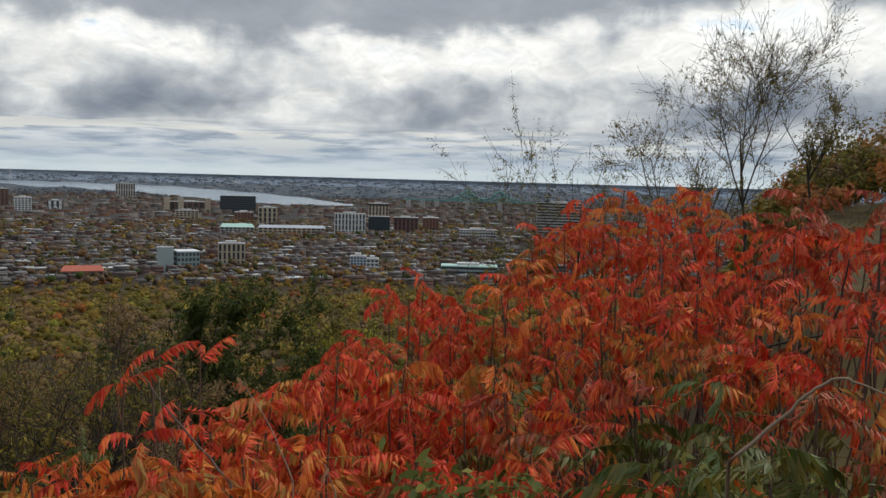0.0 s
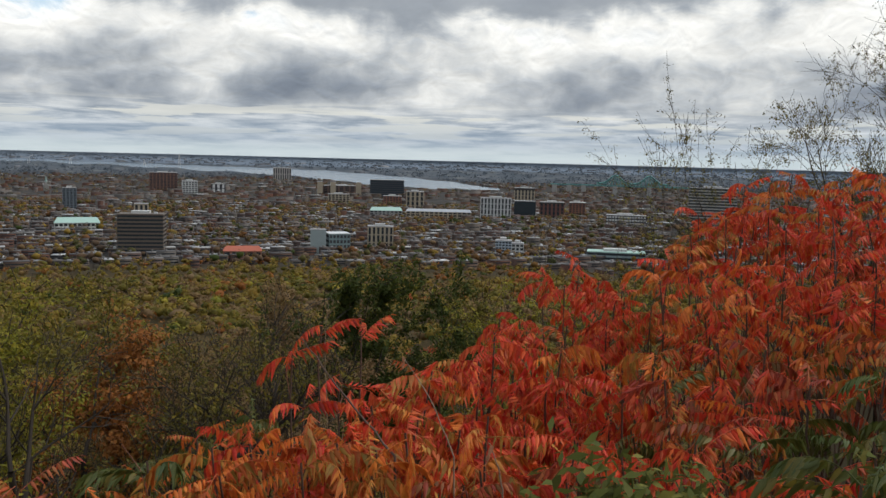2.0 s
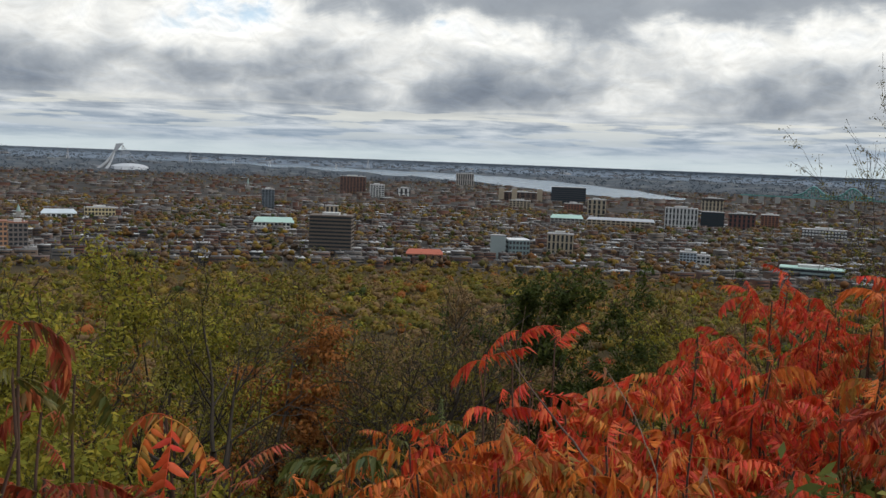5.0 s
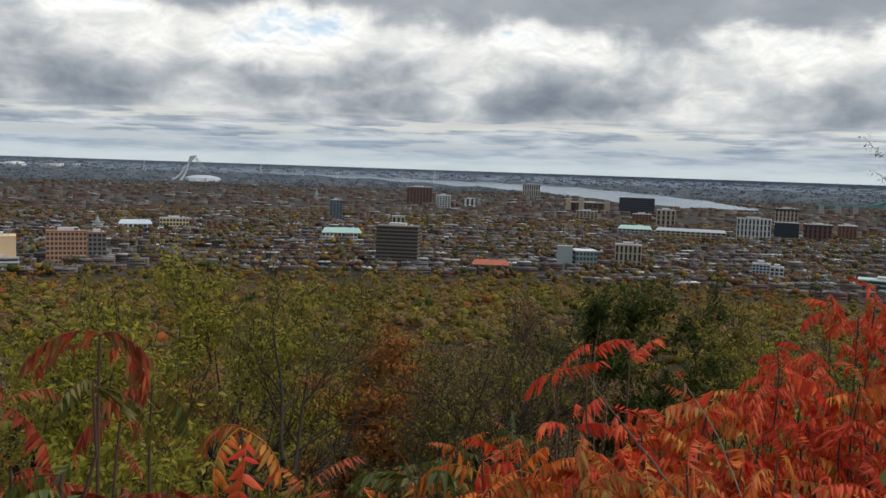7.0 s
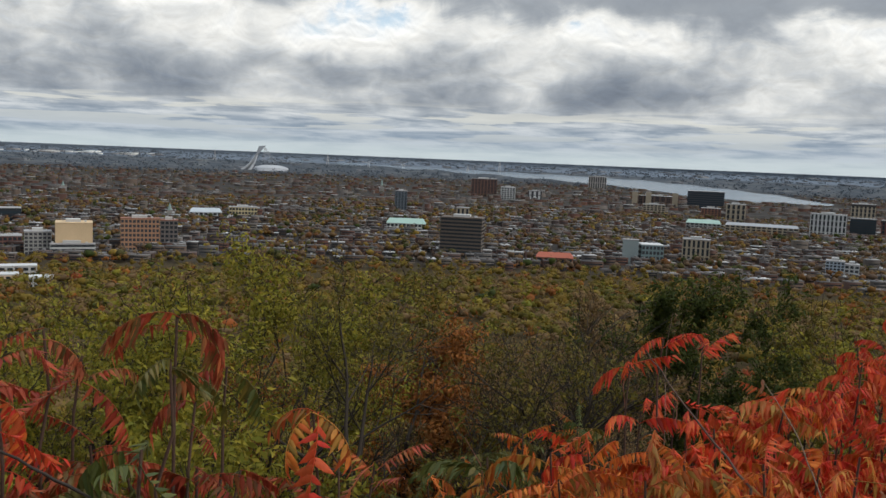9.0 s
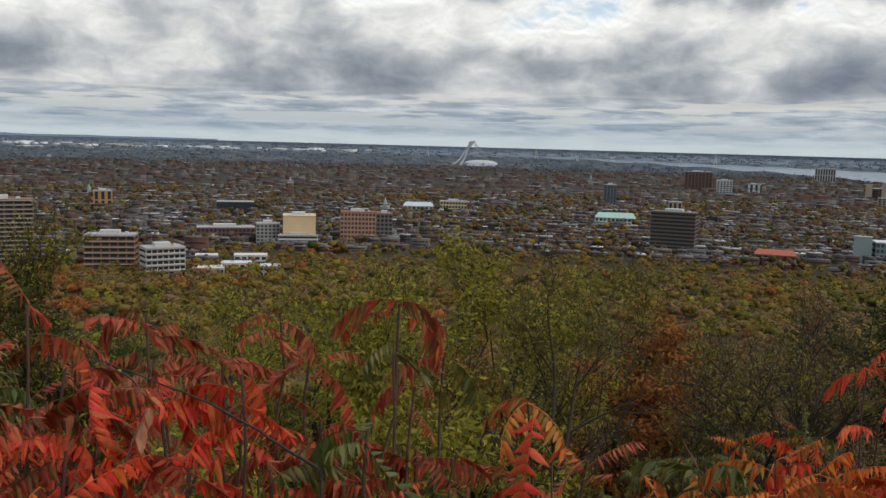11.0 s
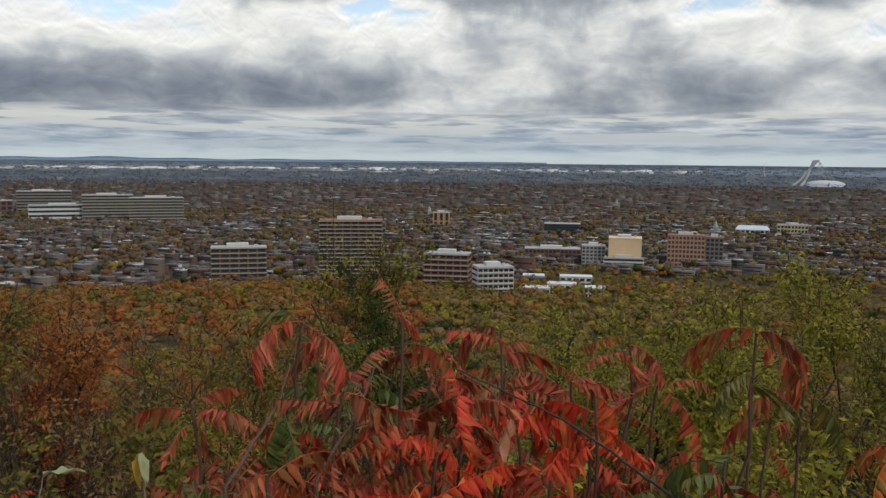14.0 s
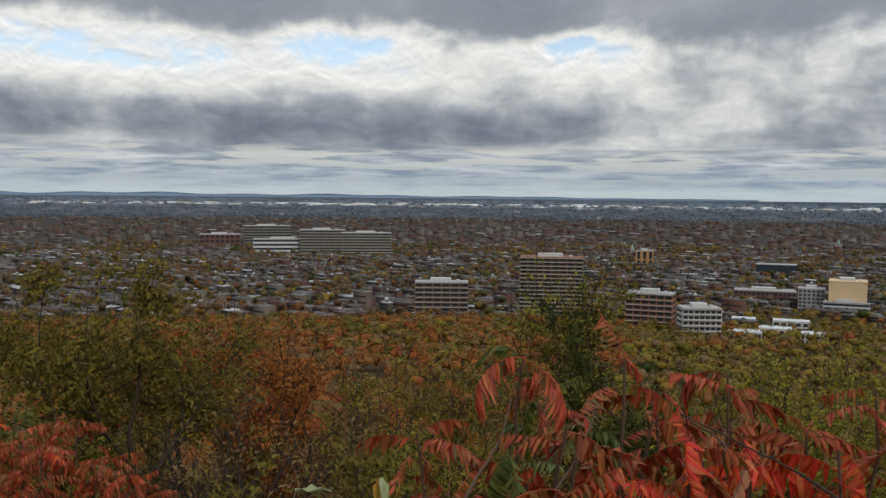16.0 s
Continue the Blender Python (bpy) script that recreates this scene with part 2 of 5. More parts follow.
def land(x, y):
    """Height of the ground."""
    x, y = np.asarray(x, float), np.asarray(y, float)
    r = np.hypot(x, y)
    az = np.degrees(np.arctan2(-x, y))
    z = np.interp(r, *PROFILE)
    # a shoulder of the mountain to the south, and the slope running on to the north
    side = np.interp(az, [-180, -100, -60, -30, -24, -20, -12, 84, 100, 125, 150, 180], [1, 1, 1, 1, 0.98, 0.88, 0, 0, 0.16, 0.5, 1, 1])
    side = side * np.interp(r, [3, 14, 400, 900, 1400], [0, 1, 1, 0.4, 0])
    z = z * (1 - side) + side * np.interp(r, [0, 30, 80, 400, 1400], [0, 0.5, 1.0, -34, -130])
    z = z + 0.25 * np.sin(x * 0.35 + 1) * np.cos(y * 0.28) * np.clip(r / 10 - 0.3, 0, 1) * np.clip(2 - r / 500, 0, 1)
    return z + np.where(r > 900, EYE, 0) * np.clip((r - 900) / 200, 0, 1)


def mesh_object(name, verts, faces, mat, smooth=False, parent=None):
    me = bpy.data.meshes.new(name)
    verts = np.asarray(verts, np.float32)
    if isinstance(faces, np.ndarray):
        n, k = faces.shape
        me.vertices.add(len(verts))
        me.vertices.foreach_set("co", verts.ravel())
        me.loops.add(n * k)
        me.loops.foreach_set("vertex_index", faces.astype(np.int32).ravel())
        me.polygons.add(n)
        me.polygons.foreach_set("loop_start", np.arange(0, n * k, k, dtype=np.int32))
        me.update(calc_edges=True)
    else:
        me.from_pydata(verts.tolist(), [], faces)
    me.materials.append(mat)
    if smooth:
        me.polygons.foreach_set("use_smooth", [True] * len(me.polygons))
    ob = new(name, me)
    if parent:
        ob.parent = parent
    return ob


def part(name, bm, mat, parent, label=""):
    me = bpy.data.meshes.new(name)
    bm.to_mesh(me)
    bm.free()
    me.materials.append(mat)
    ob = new(name, me)
    ob.parent = parent
    return tagged(ob, label)


def thing(name, m, label, category, group="", kind=""):
    ob = new(name)
    ob.matrix_world = m
    return tagged(ob, label, category, group, kind)


# ground: one sheet out to the horizon
rr = np.concatenate([[0.0], np.geomspace(0.8, 45000, 150)])
aa = np.radians(np.arange(0, 360, 1.5))
gx, gy = -np.sin(aa)[None] * rr[1:, None], np.cos(aa)[None] * rr[1:, None]
gz = land(gx, gy)
gv = np.concatenate([[[0, 0, 0.0]], np.stack([gx.ravel(), gy.ravel(), gz.ravel()], 1)])
n_a = len(aa)
gf = [(0, 1 + j, 1 + (j + 1) % n_a) for j in range(n_a)]
for i in range(len(rr) - 2):
    b0, b1 = 1 + i * n_a, 1 + (i + 1) * n_a
    gf += [(b0 + j, b1 + j, b1 + (j + 1) % n_a, b0 + (j + 1) % n_a) for j in range(n_a)]


def plain_material():
    """Litter on the slope, grey-brown town ground, far farmland and woods with haze put into their blue-grey."""
    m = bpy.data.materials.new("land")
    m.use_nodes = True
    N = Nodes(m.node_tree)
    b = N.n["Principled BSDF"]
    b.inputs["Roughness"].default_value = 0.95
    b.inputs["Specular IOR Level"].default_value = 0.1
    p = N.add("ShaderNodeNewGeometry").outputs["Position"]
    node = N.n.new("ShaderNodeVectorMath")
    node.operation = "LENGTH"
    N.l.new(p, node.inputs[0])
    r = node.outputs["Value"]
    soil = N.ramp(N.noise(p, 0.8, 5), [(0.3, (0.034, 0.026, 0.012)), (0.5, (0.056, 0.04, 0.016)), (0.7, (0.085, 0.055, 0.02))])
    town = N.ramp(N.noise(p, 0.03, 6), [(0.3, (0.026, 0.023, 0.02)), (0.5, (0.04, 0.035, 0.03)), (0.65, (0.06, 0.054, 0.05))])
    stretch = N.vec("MULTIPLY", p, (1.0, 1.0, 14.0))
    # blue-grey of the far plain carries painted haze
    hazed_plain = N.ramp(N.noise(stretch, 0.011, 7, 0.6), [(0.32, (0.045, 0.055, 0.066)), (0.48, (0.06, 0.07, 0.08)), (0.58, (0.085, 0.09, 0.095)), (0.72, (0.17, 0.17, 0.155))])
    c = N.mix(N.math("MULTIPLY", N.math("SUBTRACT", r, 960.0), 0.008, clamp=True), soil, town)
    c = N.mix(N.math("MULTIPLY", N.math("SUBTRACT", r, 3700.0), 0.0022, clamp=True), c, hazed_plain)
    # last strip before the horizon is paled further, as haze in the base colour
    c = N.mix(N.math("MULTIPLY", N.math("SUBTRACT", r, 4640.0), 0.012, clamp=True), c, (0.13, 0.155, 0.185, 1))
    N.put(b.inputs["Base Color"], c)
    return m


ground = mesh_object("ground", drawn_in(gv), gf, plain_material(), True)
tagged(ground, "wooded slope falling to a wide town plain", "ground", kind="structure")

# river
RIVER = [(5.8, -1.90, -1.98), (9, -1.52, -2.0), (13, -1.22, -1.95), (17, -1.0, -1.58), (20, -0.9, -1.34), (26, -0.84, -1.08), (30, -0.76, -0.93), (36, -0.68, -0.76), (40, -0.62, -0.66)]
R_AZ, R_UP, R_LOW = ([r_[k] for r_ in RIVER] for k in range(3))


def on_water(az, d):
    az, el = np.asarray(az), -np.degrees(np.arctan(128.0 / np.asarray(d)))
    return (az > 5.6) & (az < 40) & (el > np.interp(az, R_AZ, R_LOW) - 0.06) & (el < np.interp(az, R_AZ, R_UP) + 0.03)


wa = np.linspace(5.8, 40, 80)
up_, low_ = (np.interp(wa, [r_[0] for r_ in RIVER], [r_[k] for r_ in RIVER]) for k in (1, 2))
low_ = low_ + 0.05 * np.sin(wa * 1.7) * (wa > 8)
up_ = up_ + 0.025 * np.sin(wa * 2.3)
wv = [spot(a, 128.5 / math.tan(radians(-e)), CITY + 1.5) for a, e in zip(wa, low_)] + [spot(a, 128.5 / math.tan(radians(-e)), CITY + 1.5) for a, e in zip(wa, up_)]
M_water = material("river_water", (0.16, 0.20, 0.23), 0.25, spread=0.08, coarse=0.004, grain=0.05, bump=0.05, spec=0.5)
n_w = len(wa)
water = mesh_object("water", drawn_in(wv), [(j, n_w + j, n_w + j + 1, j + 1) for j in range(n_w - 1)], M_water)
tagged(water, "wide pale river beyond the town", "river", kind="structure")

# ---------------------------------------------------------------- leaves and trees
rng = np.random.default_rng(7)


def cards(centres, size, rng, jitter=0.35, up=0.0, three=False, facing=None, slim=0.5):
    """Leaf blades: one bent quad of two triangles at each centre, turned at random or about a facing. Returns verts and faces."""
    n = len(centres)
    u = rng.normal(size=(n, 3))
    u[:, 2] -= up
    side = rng.normal(size=(n, 3))
    if facing is not None:
        side = np.cross(facing + 0.45 * side, u)
    u /= np.linalg.norm(u, axis=1)[:, None]
    v = side if facing is not None else np.cross(u, side)
    if facing is not None:
        u = np.cross(v, facing + 0.3 * rng.normal(size=(n, 3)))
        u /= np.maximum(np.linalg.norm(u, axis=1), 1e-6)[:, None]
    v /= np.maximum(np.linalg.norm(v, axis=1), 1e-6)[:, None]
    s = np.asarray(size) * (1 + jitter * rng.uniform(-1, 1, n))
    u, v = u * s[:, None], v * (s * slim)[:, None]
    w = np.cross(u, v) / np.maximum(s, 1e-6)[:, None] * 0.35
    if three:
        q = np.stack([centres - u, centres + u * 0.7 + v * 1.3, centres + u * 0.7 - v * 1.3], 1).reshape(-1, 3)
        return q, np.arange(3 * n).reshape(n, 3)
    q = np.stack([centres - u, centres + v * 0.9 + w, centres + u, centres - v * 0.9 + w], 1).reshape(-1, 3)
    return q, np.arange(4 * n).reshape(n, 4)


def tube(points, radii, sides=5):
    """A tapering round limb through points."""
    pts = np.asarray(points, float)
    n = len(pts)
    tang = np.gradient(pts, axis=0)
    tang /= np.maximum(np.linalg.norm(tang, axis=1), 1e-9)[:, None]
    ref = np.where(np.abs(tang[:, 2:3]) > 0.9, [[1.0, 0, 0]], [[0, 0, 1.0]])
    a = np.cross(tang, ref)
    a /= np.linalg.norm(a, axis=1)[:, None]
    b = np.cross(tang, a)
    th = np.arange(sides) * 2 * np.pi / sides
    ring = np.cos(th)[None, :, None] * a[:, None] + np.sin(th)[None, :, None] * b[:, None]
    v = (pts[:, None] + ring * np.asarray(radii)[:, None, None]).reshape(-1, 3)
    i, j = np.meshgrid(np.arange(n - 1), np.arange(sides), indexing="ij")
    i, j = i.ravel(), j.ravel()
    k = (j + 1) % sides
    return v, np.stack([i * sides + j, i * sides + k, (i + 1) * sides + k, (i + 1) * sides + j], 1)


def joined(chunks):
    vs, fs, o = [], [], 0
    for v, f in chunks:
        vs.append(v)
        fs.append(f + o)
        o += len(v)
    return np.concatenate(vs), np.concatenate(fs)


def limbs(rng, height, spread, trunk=0.09, forks=4, levels=3, lean=(0, 0), fan=0.55, base_free=0.35, twist=0.25, least=0.0):
    """A branching skeleton. Returns limb tubes and the places along twigs where leaves sit."""
    out_, seats, limb_sets = [], [], []

    def grow(p, d, length, rad, level):
        if level == 1:
            limb_sets.append([])
        n = 6 if level < 2 else 5 if level < 3 else 3
        pts, q, dd = [p], p.copy(), d.copy()
        for _ in range(n):
            dd = dd + rng.normal(size=3) * twist * 0.35 + np.array([0, 0, 0.05])
            dd /= np.linalg.norm(dd)
            q = q + dd * length / n
            pts.append(q.copy())
        pts = np.array(pts)
        made = tube(pts, np.maximum(np.linspace(rad, rad * 0.45, n + 1), least), 6 if level == 0 else 5 if level < 2 else 3)
        (limb_sets[-1] if level else out_).append(made)
        if level >= levels - 1:
            for f in np.linspace(0.15, 1, 9):
                seats.append(pts[min(n, int(f * n))])
        if level < levels:
            kids = forks + int(rng.integers(0, 2))
            for k in range(kids):
                f = base_free + (1 - base_free) * (k + rng.uniform(0.2, 1)) / kids if level == 0 else rng.uniform(0.25, 1.0)
                i = min(n, max(1, int(round(f * n))))
                t = pts[i] - pts[i - 1]
                t /= np.linalg.norm(t)
                side = rng.normal(size=3)
                side -= t * side.dot(t)
                side /= np.linalg.norm(side)
                nd = t * (1 - fan * 0.7) + side * fan * spread + np.array([0, 0, 0.12])
                nd /= np.linalg.norm(nd)
                grow(pts[i], nd, length * rng.uniform(0.42, 0.66), rad * (0.95 - 0.5 * f) * 0.72, level + 1)

    d0 = np.array([lean[0], lean[1], 1.0])
    grow(np.zeros(3), d0 / np.linalg.norm(d0), height * 0.72, trunk, 0)
    return joined(out_), [joined(q) for q in limb_sets], np.array(seats)


def tree(name, x, y, height, spread, seed, leaf_mat, leaf, per_seat, label, category="tree", trunk=0.09, levels=3, forks=4, scatter=0.25, lean=(0, 0), twist=0.25, base_free=0.35, group="", bark=None, least=0.0, hang=0.3, bare_below=0.0):
    r = np.random.default_rng(seed)
    (tv, tf), arms, seats = limbs(r, height, spread, trunk, forks, levels, lean, twist=twist, base_free=base_free, least=least)
    k = height / max(0.1, np.percentile(seats[:, 2], 99.5))
    top = thing(name, pose(x, y, float(land(x, y)) - 0.05), label, category, group)
    stem = mesh_object("trunk", tv * k, tf, bark or M_bark, True, top)
    for av, af in arms:
        mesh_object("limb", av * k, af, bark or M_bark, True, stem)
    count = int(len(seats) * per_seat)
    seats = seats[seats[:, 2] * k >= bare_below * height]
    twig = r.integers(0, len(seats), max(1, count // 7))
    c = np.repeat(seats[twig] * k, 7, axis=0)
    out_way = r.normal(size=c.shape)
    c = c + out_way * scatter * 0.62 * np.array([1, 1, 0.7]) - np.array([0, 0, scatter * 0.3])
    v, f = cards(c, leaf, r, up=hang, facing=out_way * 0.8 + np.array([0, 0, 0.7]), slim=0.42)
    mesh_object("crown", v, f, leaf_mat, False, top)
    return top


def clump_forest(x, y, z, h, w, rng, per, leaf, three):
    """Many crowns as one mesh; each crown is a heap of loose leaf clumps. All arrays are per tree."""
    n = len(x)
    lumps = int(np.clip(per // 14, 4, 34))
    each = per // lumps
    d = rng.normal(size=(n, lumps, 3))
    d[:, :, 2] = np.abs(d[:, :, 2]) * 0.9 - 0.35
    d /= np.linalg.norm(d, axis=2)[:, :, None]
    at_ = d * rng.uniform(0.45, 0.95, (n, lumps, 1)) * np.stack([w, w, h * 0.8], 1)[:, None] * 0.5
    e = rng.normal(size=(n, lumps, each, 3))
    e /= np.linalg.norm(e, axis=3)[..., None]
    girth = (w * (0.62 / lumps ** 0.36))[:, None, None, None] * rng.uniform(0.6, 1.25, (n, lumps, 1, 1))
    c = at_[:, :, None] + e * rng.uniform(0.25, 1.2, (n, lumps, each, 1)) * girth * 0.62 * np.array([1, 1, 0.75])
    c[..., 2] += (h * 0.56)[:, None, None]
    c = c + np.stack([x, y, z], 1)[:, None, None]
    face = e * 0.8 + 0.5 * d[:, :, None] + np.array([0, 0, 0.8])
    size = np.repeat(np.asarray(leaf) * np.ones(n), lumps * each)
    return cards(c.reshape(-1, 3), size, rng, three=three, facing=face.reshape(-1, 3))


PHI = (1 + 5 ** 0.5) / 2
ICO_V = np.array([(-1, PHI, 0), (1, PHI, 0), (-1, -PHI, 0), (1, -PHI, 0), (0, -1, PHI), (0, 1, PHI), (0, -1, -PHI), (0, 1, -PHI), (PHI, 0, -1), (PHI, 0, 1), (-PHI, 0, -1), (-PHI, 0, 1)]) / 1.902
ICO_F = np.array([(0, 11, 5), (0, 5, 1), (0, 1, 7), (0, 7, 10), (0, 10, 11), (1, 5, 9), (5, 11, 4), (11, 10, 2), (10, 7, 6), (7, 1, 8), (3, 9, 4), (3, 4, 2), (3, 2, 6), (3, 6, 8), (3, 8, 9), (4, 9, 5), (2, 4, 11), (6, 2, 10), (8, 6, 7), (9, 8, 1)])


def forest(name, x, y, z, h, w, mats, weights, rng, per, leaf, label, category, core=True):
    """A wood as one object of stuff: loose three-cornered leaf sprays round an uneven dense heart. Each tree takes one leaf material."""
    n = len(x)
    v, f = clump_forest(x, y, z, h, w, rng, per, leaf, True)
    pick = rng.choice(len(mats), n, p=np.array(weights) / sum(weights))
    idx = np.repeat(pick, len(f) // n)
    if core:
        k = ICO_V[None] * rng.uniform(0.35, 0.72, (n, 12, 1)) * np.stack([w, w, h * 0.8], 1)[:, None] * 0.5
        k[:, :, 2] += (h * 0.5)[:, None]
        k = k + np.stack([x, y, z], 1)[:, None]
        kf = ICO_F[None] + (np.arange(n) * 12)[:, None, None]
        v, f = joined([(v, f), (k.reshape(-1, 3), kf.reshape(-1, 3))])
        idx = np.concatenate([idx, np.repeat(pick, 20)])
    me_ob = mesh_object(name, drawn_in(v), f, mats[0])
    for m in mats[1:]:
        me_ob.data.materials.append(m)
    me_ob.data.polygons.foreach_set("material_index", idx.astype(np.int32))
    return tagged(me_ob, label, category, kind="stuff")

# ---------------------------------------------------------------- woods on the slope


def scatter(n, r0, r1, az0, az1, rng, power=0.5):
    r = r0 + (r1 - r0) * rng.random(n) ** power
    az = rng.uniform(az0, az1, n)
    x, y, _ = spot(az, r)
    return x, y, r, az


AUTUMN = [L_olive, L_gold, L_green, L_brown, L_orange, L_yellow, L_rust]
for r0, r1, n, per, leaf, hh in ((26, 70, 130, 1100, 0.09, 5.6), (70, 180, 600, 320, 0.28, 8.0), (180, 450, 1700, 112, 0.64, 11), (450, 850, 4000, 44, 1.25, 13)):
    x, y, r, az = scatter(n, r0, r1, -34 if r0 > 100 else -14, 112, rng, 0.62 if r0 < 400 else 0.72)
    h = hh * rng.uniform(0.75, 1.25, n)
    w = h * rng.uniform(0.85, 1.35, n)
    north = az > 66
    if r0 < 180:
        twigs = []
        for i in range(n):
            b0 = np.array([x[i], y[i], float(land(x[i], y[i])) - 0.1])
            twigs.append(tube([b0, b0 + [0.1, 0, h[i] * 0.5], b0 + [0.1 * rng.normal(), 0.1 * rng.normal(), h[i] * 0.95]], [0.10, 0.07, 0.02], 4))
            for k in range(9):
                s0 = b0 + [0, 0, h[i] * rng.uniform(0.25, 0.8)]
                way = np.array([rng.normal(), rng.normal(), rng.uniform(0.4, 1.6)])
                way = way / np.linalg.norm(way) * h[i] * rng.uniform(0.25, 0.5)
                twigs.append(tube([s0, s0 + way * 0.5 + [0, 0, 0.1], s0 + way * 1.0 + [0, 0, 0.35]], [0.045, 0.03, 0.01], 3))
        tagged(mesh_object("wood_stems", *joined(twigs), M_bark, True), "dark bare trunks and boughs in the wood", "trunks", kind="stuff")
    for sel, weights, lbl in ((~north, [5.0, 4.2, 0.7, 5.0, 0.7, 1.2, 0.1], "olive, gold and bare autumn trees covering the slope"), (north, [2.4, 1.6, 0.2, 4.0, 5.0, 0.3, 1.6], "orange, rust and olive autumn trees covering the slope")):
        if sel.sum():
            forest("wood", x[sel], y[sel], land(x[sel], y[sel]), h[sel], w[sel], AUTUMN, weights, rng, per, leaf, lbl, "wood", r0 > 60)

# bare brush between the trees
n = 2200
x, y, r, az = scatter(n, 20, 480, -14, 112, rng, 0.7)
h = rng.uniform(1.5, 3.2, n) * np.interp(r, [20, 100], [0.7, 1.3])
forest("brush", x, y, land(x, y), h, h * rng.uniform(1.2, 2.2, n), [L_brown, L_olive, L_gold], [5, 2, 1], rng, 42, np.interp(r, [20, 480], [0.07, 0.5]), "grey-brown leafless brush under the trees", "brush", False)

# ---------------------------------------------------------------- the town
BRICK = [(0.13, 0.062, 0.045), (0.10, 0.06, 0.046), (0.14, 0.10, 0.075), (0.14, 0.12, 0.10), (0.07, 0.06, 0.055), (0.20, 0.18, 0.16), (0.12, 0.06, 0.045), (0.07, 0.055, 0.048)]
ROOFS = [(0.06, 0.05, 0.046), (0.095, 0.08, 0.072), (0.05, 0.045, 0.043), (0.17, 0.165, 0.16), (0.085, 0.072, 0.066), (0.42, 0.42, 0.41), (0.07, 0.063, 0.06), (0.15, 0.14, 0.13), (0.10, 0.07, 0.06), (0.09, 0.085, 0.08)]
M_brick = material("town_brick", (0, 0, 0), 0.9, spread=0.25, by="island", palette=BRICK, coarse=0.05, grain=0.8, bump=0)
M_roofs = material("town_roofs", (0, 0, 0), 0.85, spread=0.25, by="island", palette=ROOFS, coarse=0.08, grain=0.6, bump=0)
M_pane = material("dark_window_glass", (0.03, 0.035, 0.04), 0.15, spread=0.2, coarse=0.1, grain=1, bump=0, spec=0.5)

GRID = radians(38)                 # the streets run away from the mountain along this bearing
gu = np.array([-math.sin(GRID), math.cos(GRID)])
gw = np.array([math.cos(GRID), math.sin(GRID)])


def town_rows():
    """Row houses along the cross streets: centre, half depth, half length, height."""
    rows = []
    u, lane = -3000.0, 0
    while u < 6000:
        w = -6000.0
        lift = rng.choice([6.0, 7.0, 8.0, 9.0])
        while w < 6000:
            p = gu * (u + rng.normal() * 2.2) + gw * w
            r = math.hypot(*p)
            az = math.degrees(math.atan2(-p[0], p[1]))
            far_ = r > 2300
            ln = rng.uniform(7, 26) * (1.0 if not far_ else 1.7)
            w += ln + (rng.uniform(0, 4) if rng.random() < 0.7 else rng.uniform(8, 30))
            if rng.random() < 0.10:
                lift = rng.choice([6.0, 7.0, 8.0, 9.0, 10.0])
            if not (1010 if az < 58 else 850) < r < 4900 or not -36 < az < 112 or on_water(az, r):
                continue
            if rng.random() > (0.8 if not far_ else 0.45 if r < 3400 else 0.25) or (far_ and lane % 2):
                continue
            du, dw = rng.uniform(4.5, 7.0), ln / 2
            if rng.random() < 0.25:
                du, dw = min(dw, 11.0), du
            rows.append((p[0], p[1], du, dw, lift + rng.uniform(-0.7, 0.7) + (rng.uniform(2, 9) if rng.random() < 0.06 else 0)))
        lane += 1
        u += 24 if lane % 2 else 33
    return np.array(rows)


houses = town_rows()


def boxes(c, half_u, half_w, z0, z1):
    """Boxes along the street grid; walls and roofs apart."""
    n = len(c)
    s = np.array([[-1, -1], [1, -1], [1, 1], [-1, 1]])
    q = c[:, None] + s[None, :, 0:1] * half_u[:, None, None] * gu + s[None, :, 1:2] * half_w[:, None, None] * gw
    lo = np.concatenate([q, np.broadcast_to(z0[:, None, None], (n, 4, 1))], 2)
    hi = np.concatenate([q, np.broadcast_to(z1[:, None, None], (n, 4, 1))], 2)
    v = np.concatenate([lo, hi], 1).reshape(-1, 3)
    b = np.arange(n)[:, None] * 8
    sides = np.concatenate([b + np.array([[i, (i + 1) % 4, 4 + (i + 1) % 4, 4 + i]]) for i in range(4)])
    return v, sides, hi.reshape(-1, 3), np.arange(4 * n).reshape(n, 4)


hz = land(houses[:, 0], houses[:, 1])
bv, bf, tv, tf = boxes(houses[:, :2], houses[:, 2], houses[:, 3], hz - 2, hz + houses[:, 4])
tagged(mesh_object("row_house_walls", drawn_in(bv), bf, M_brick), "rows of brown and grey brick town houses", "houses", kind="stuff")
# roofs: a slab standing a little proud as parapet
pv, pf, qv, qf = boxes(houses[:, :2], houses[:, 2] * 1.02, houses[:, 3] * 1.03, hz + houses[:, 4] - 0.2, hz + houses[:, 4] + 0.5)
rv, rf = joined([(pv, pf), (pv, np.arange(len(houses))[:, None] * 8 + np.array([[4, 5, 6, 7]]))])
rf = np.where(rf >= len(pv), rf - len(pv), rf)
tagged(mesh_object("row_house_roofs", drawn_in(pv), rf, M_roofs), "flat grey and white gravel roofs of town houses", "roofs", kind="stuff")
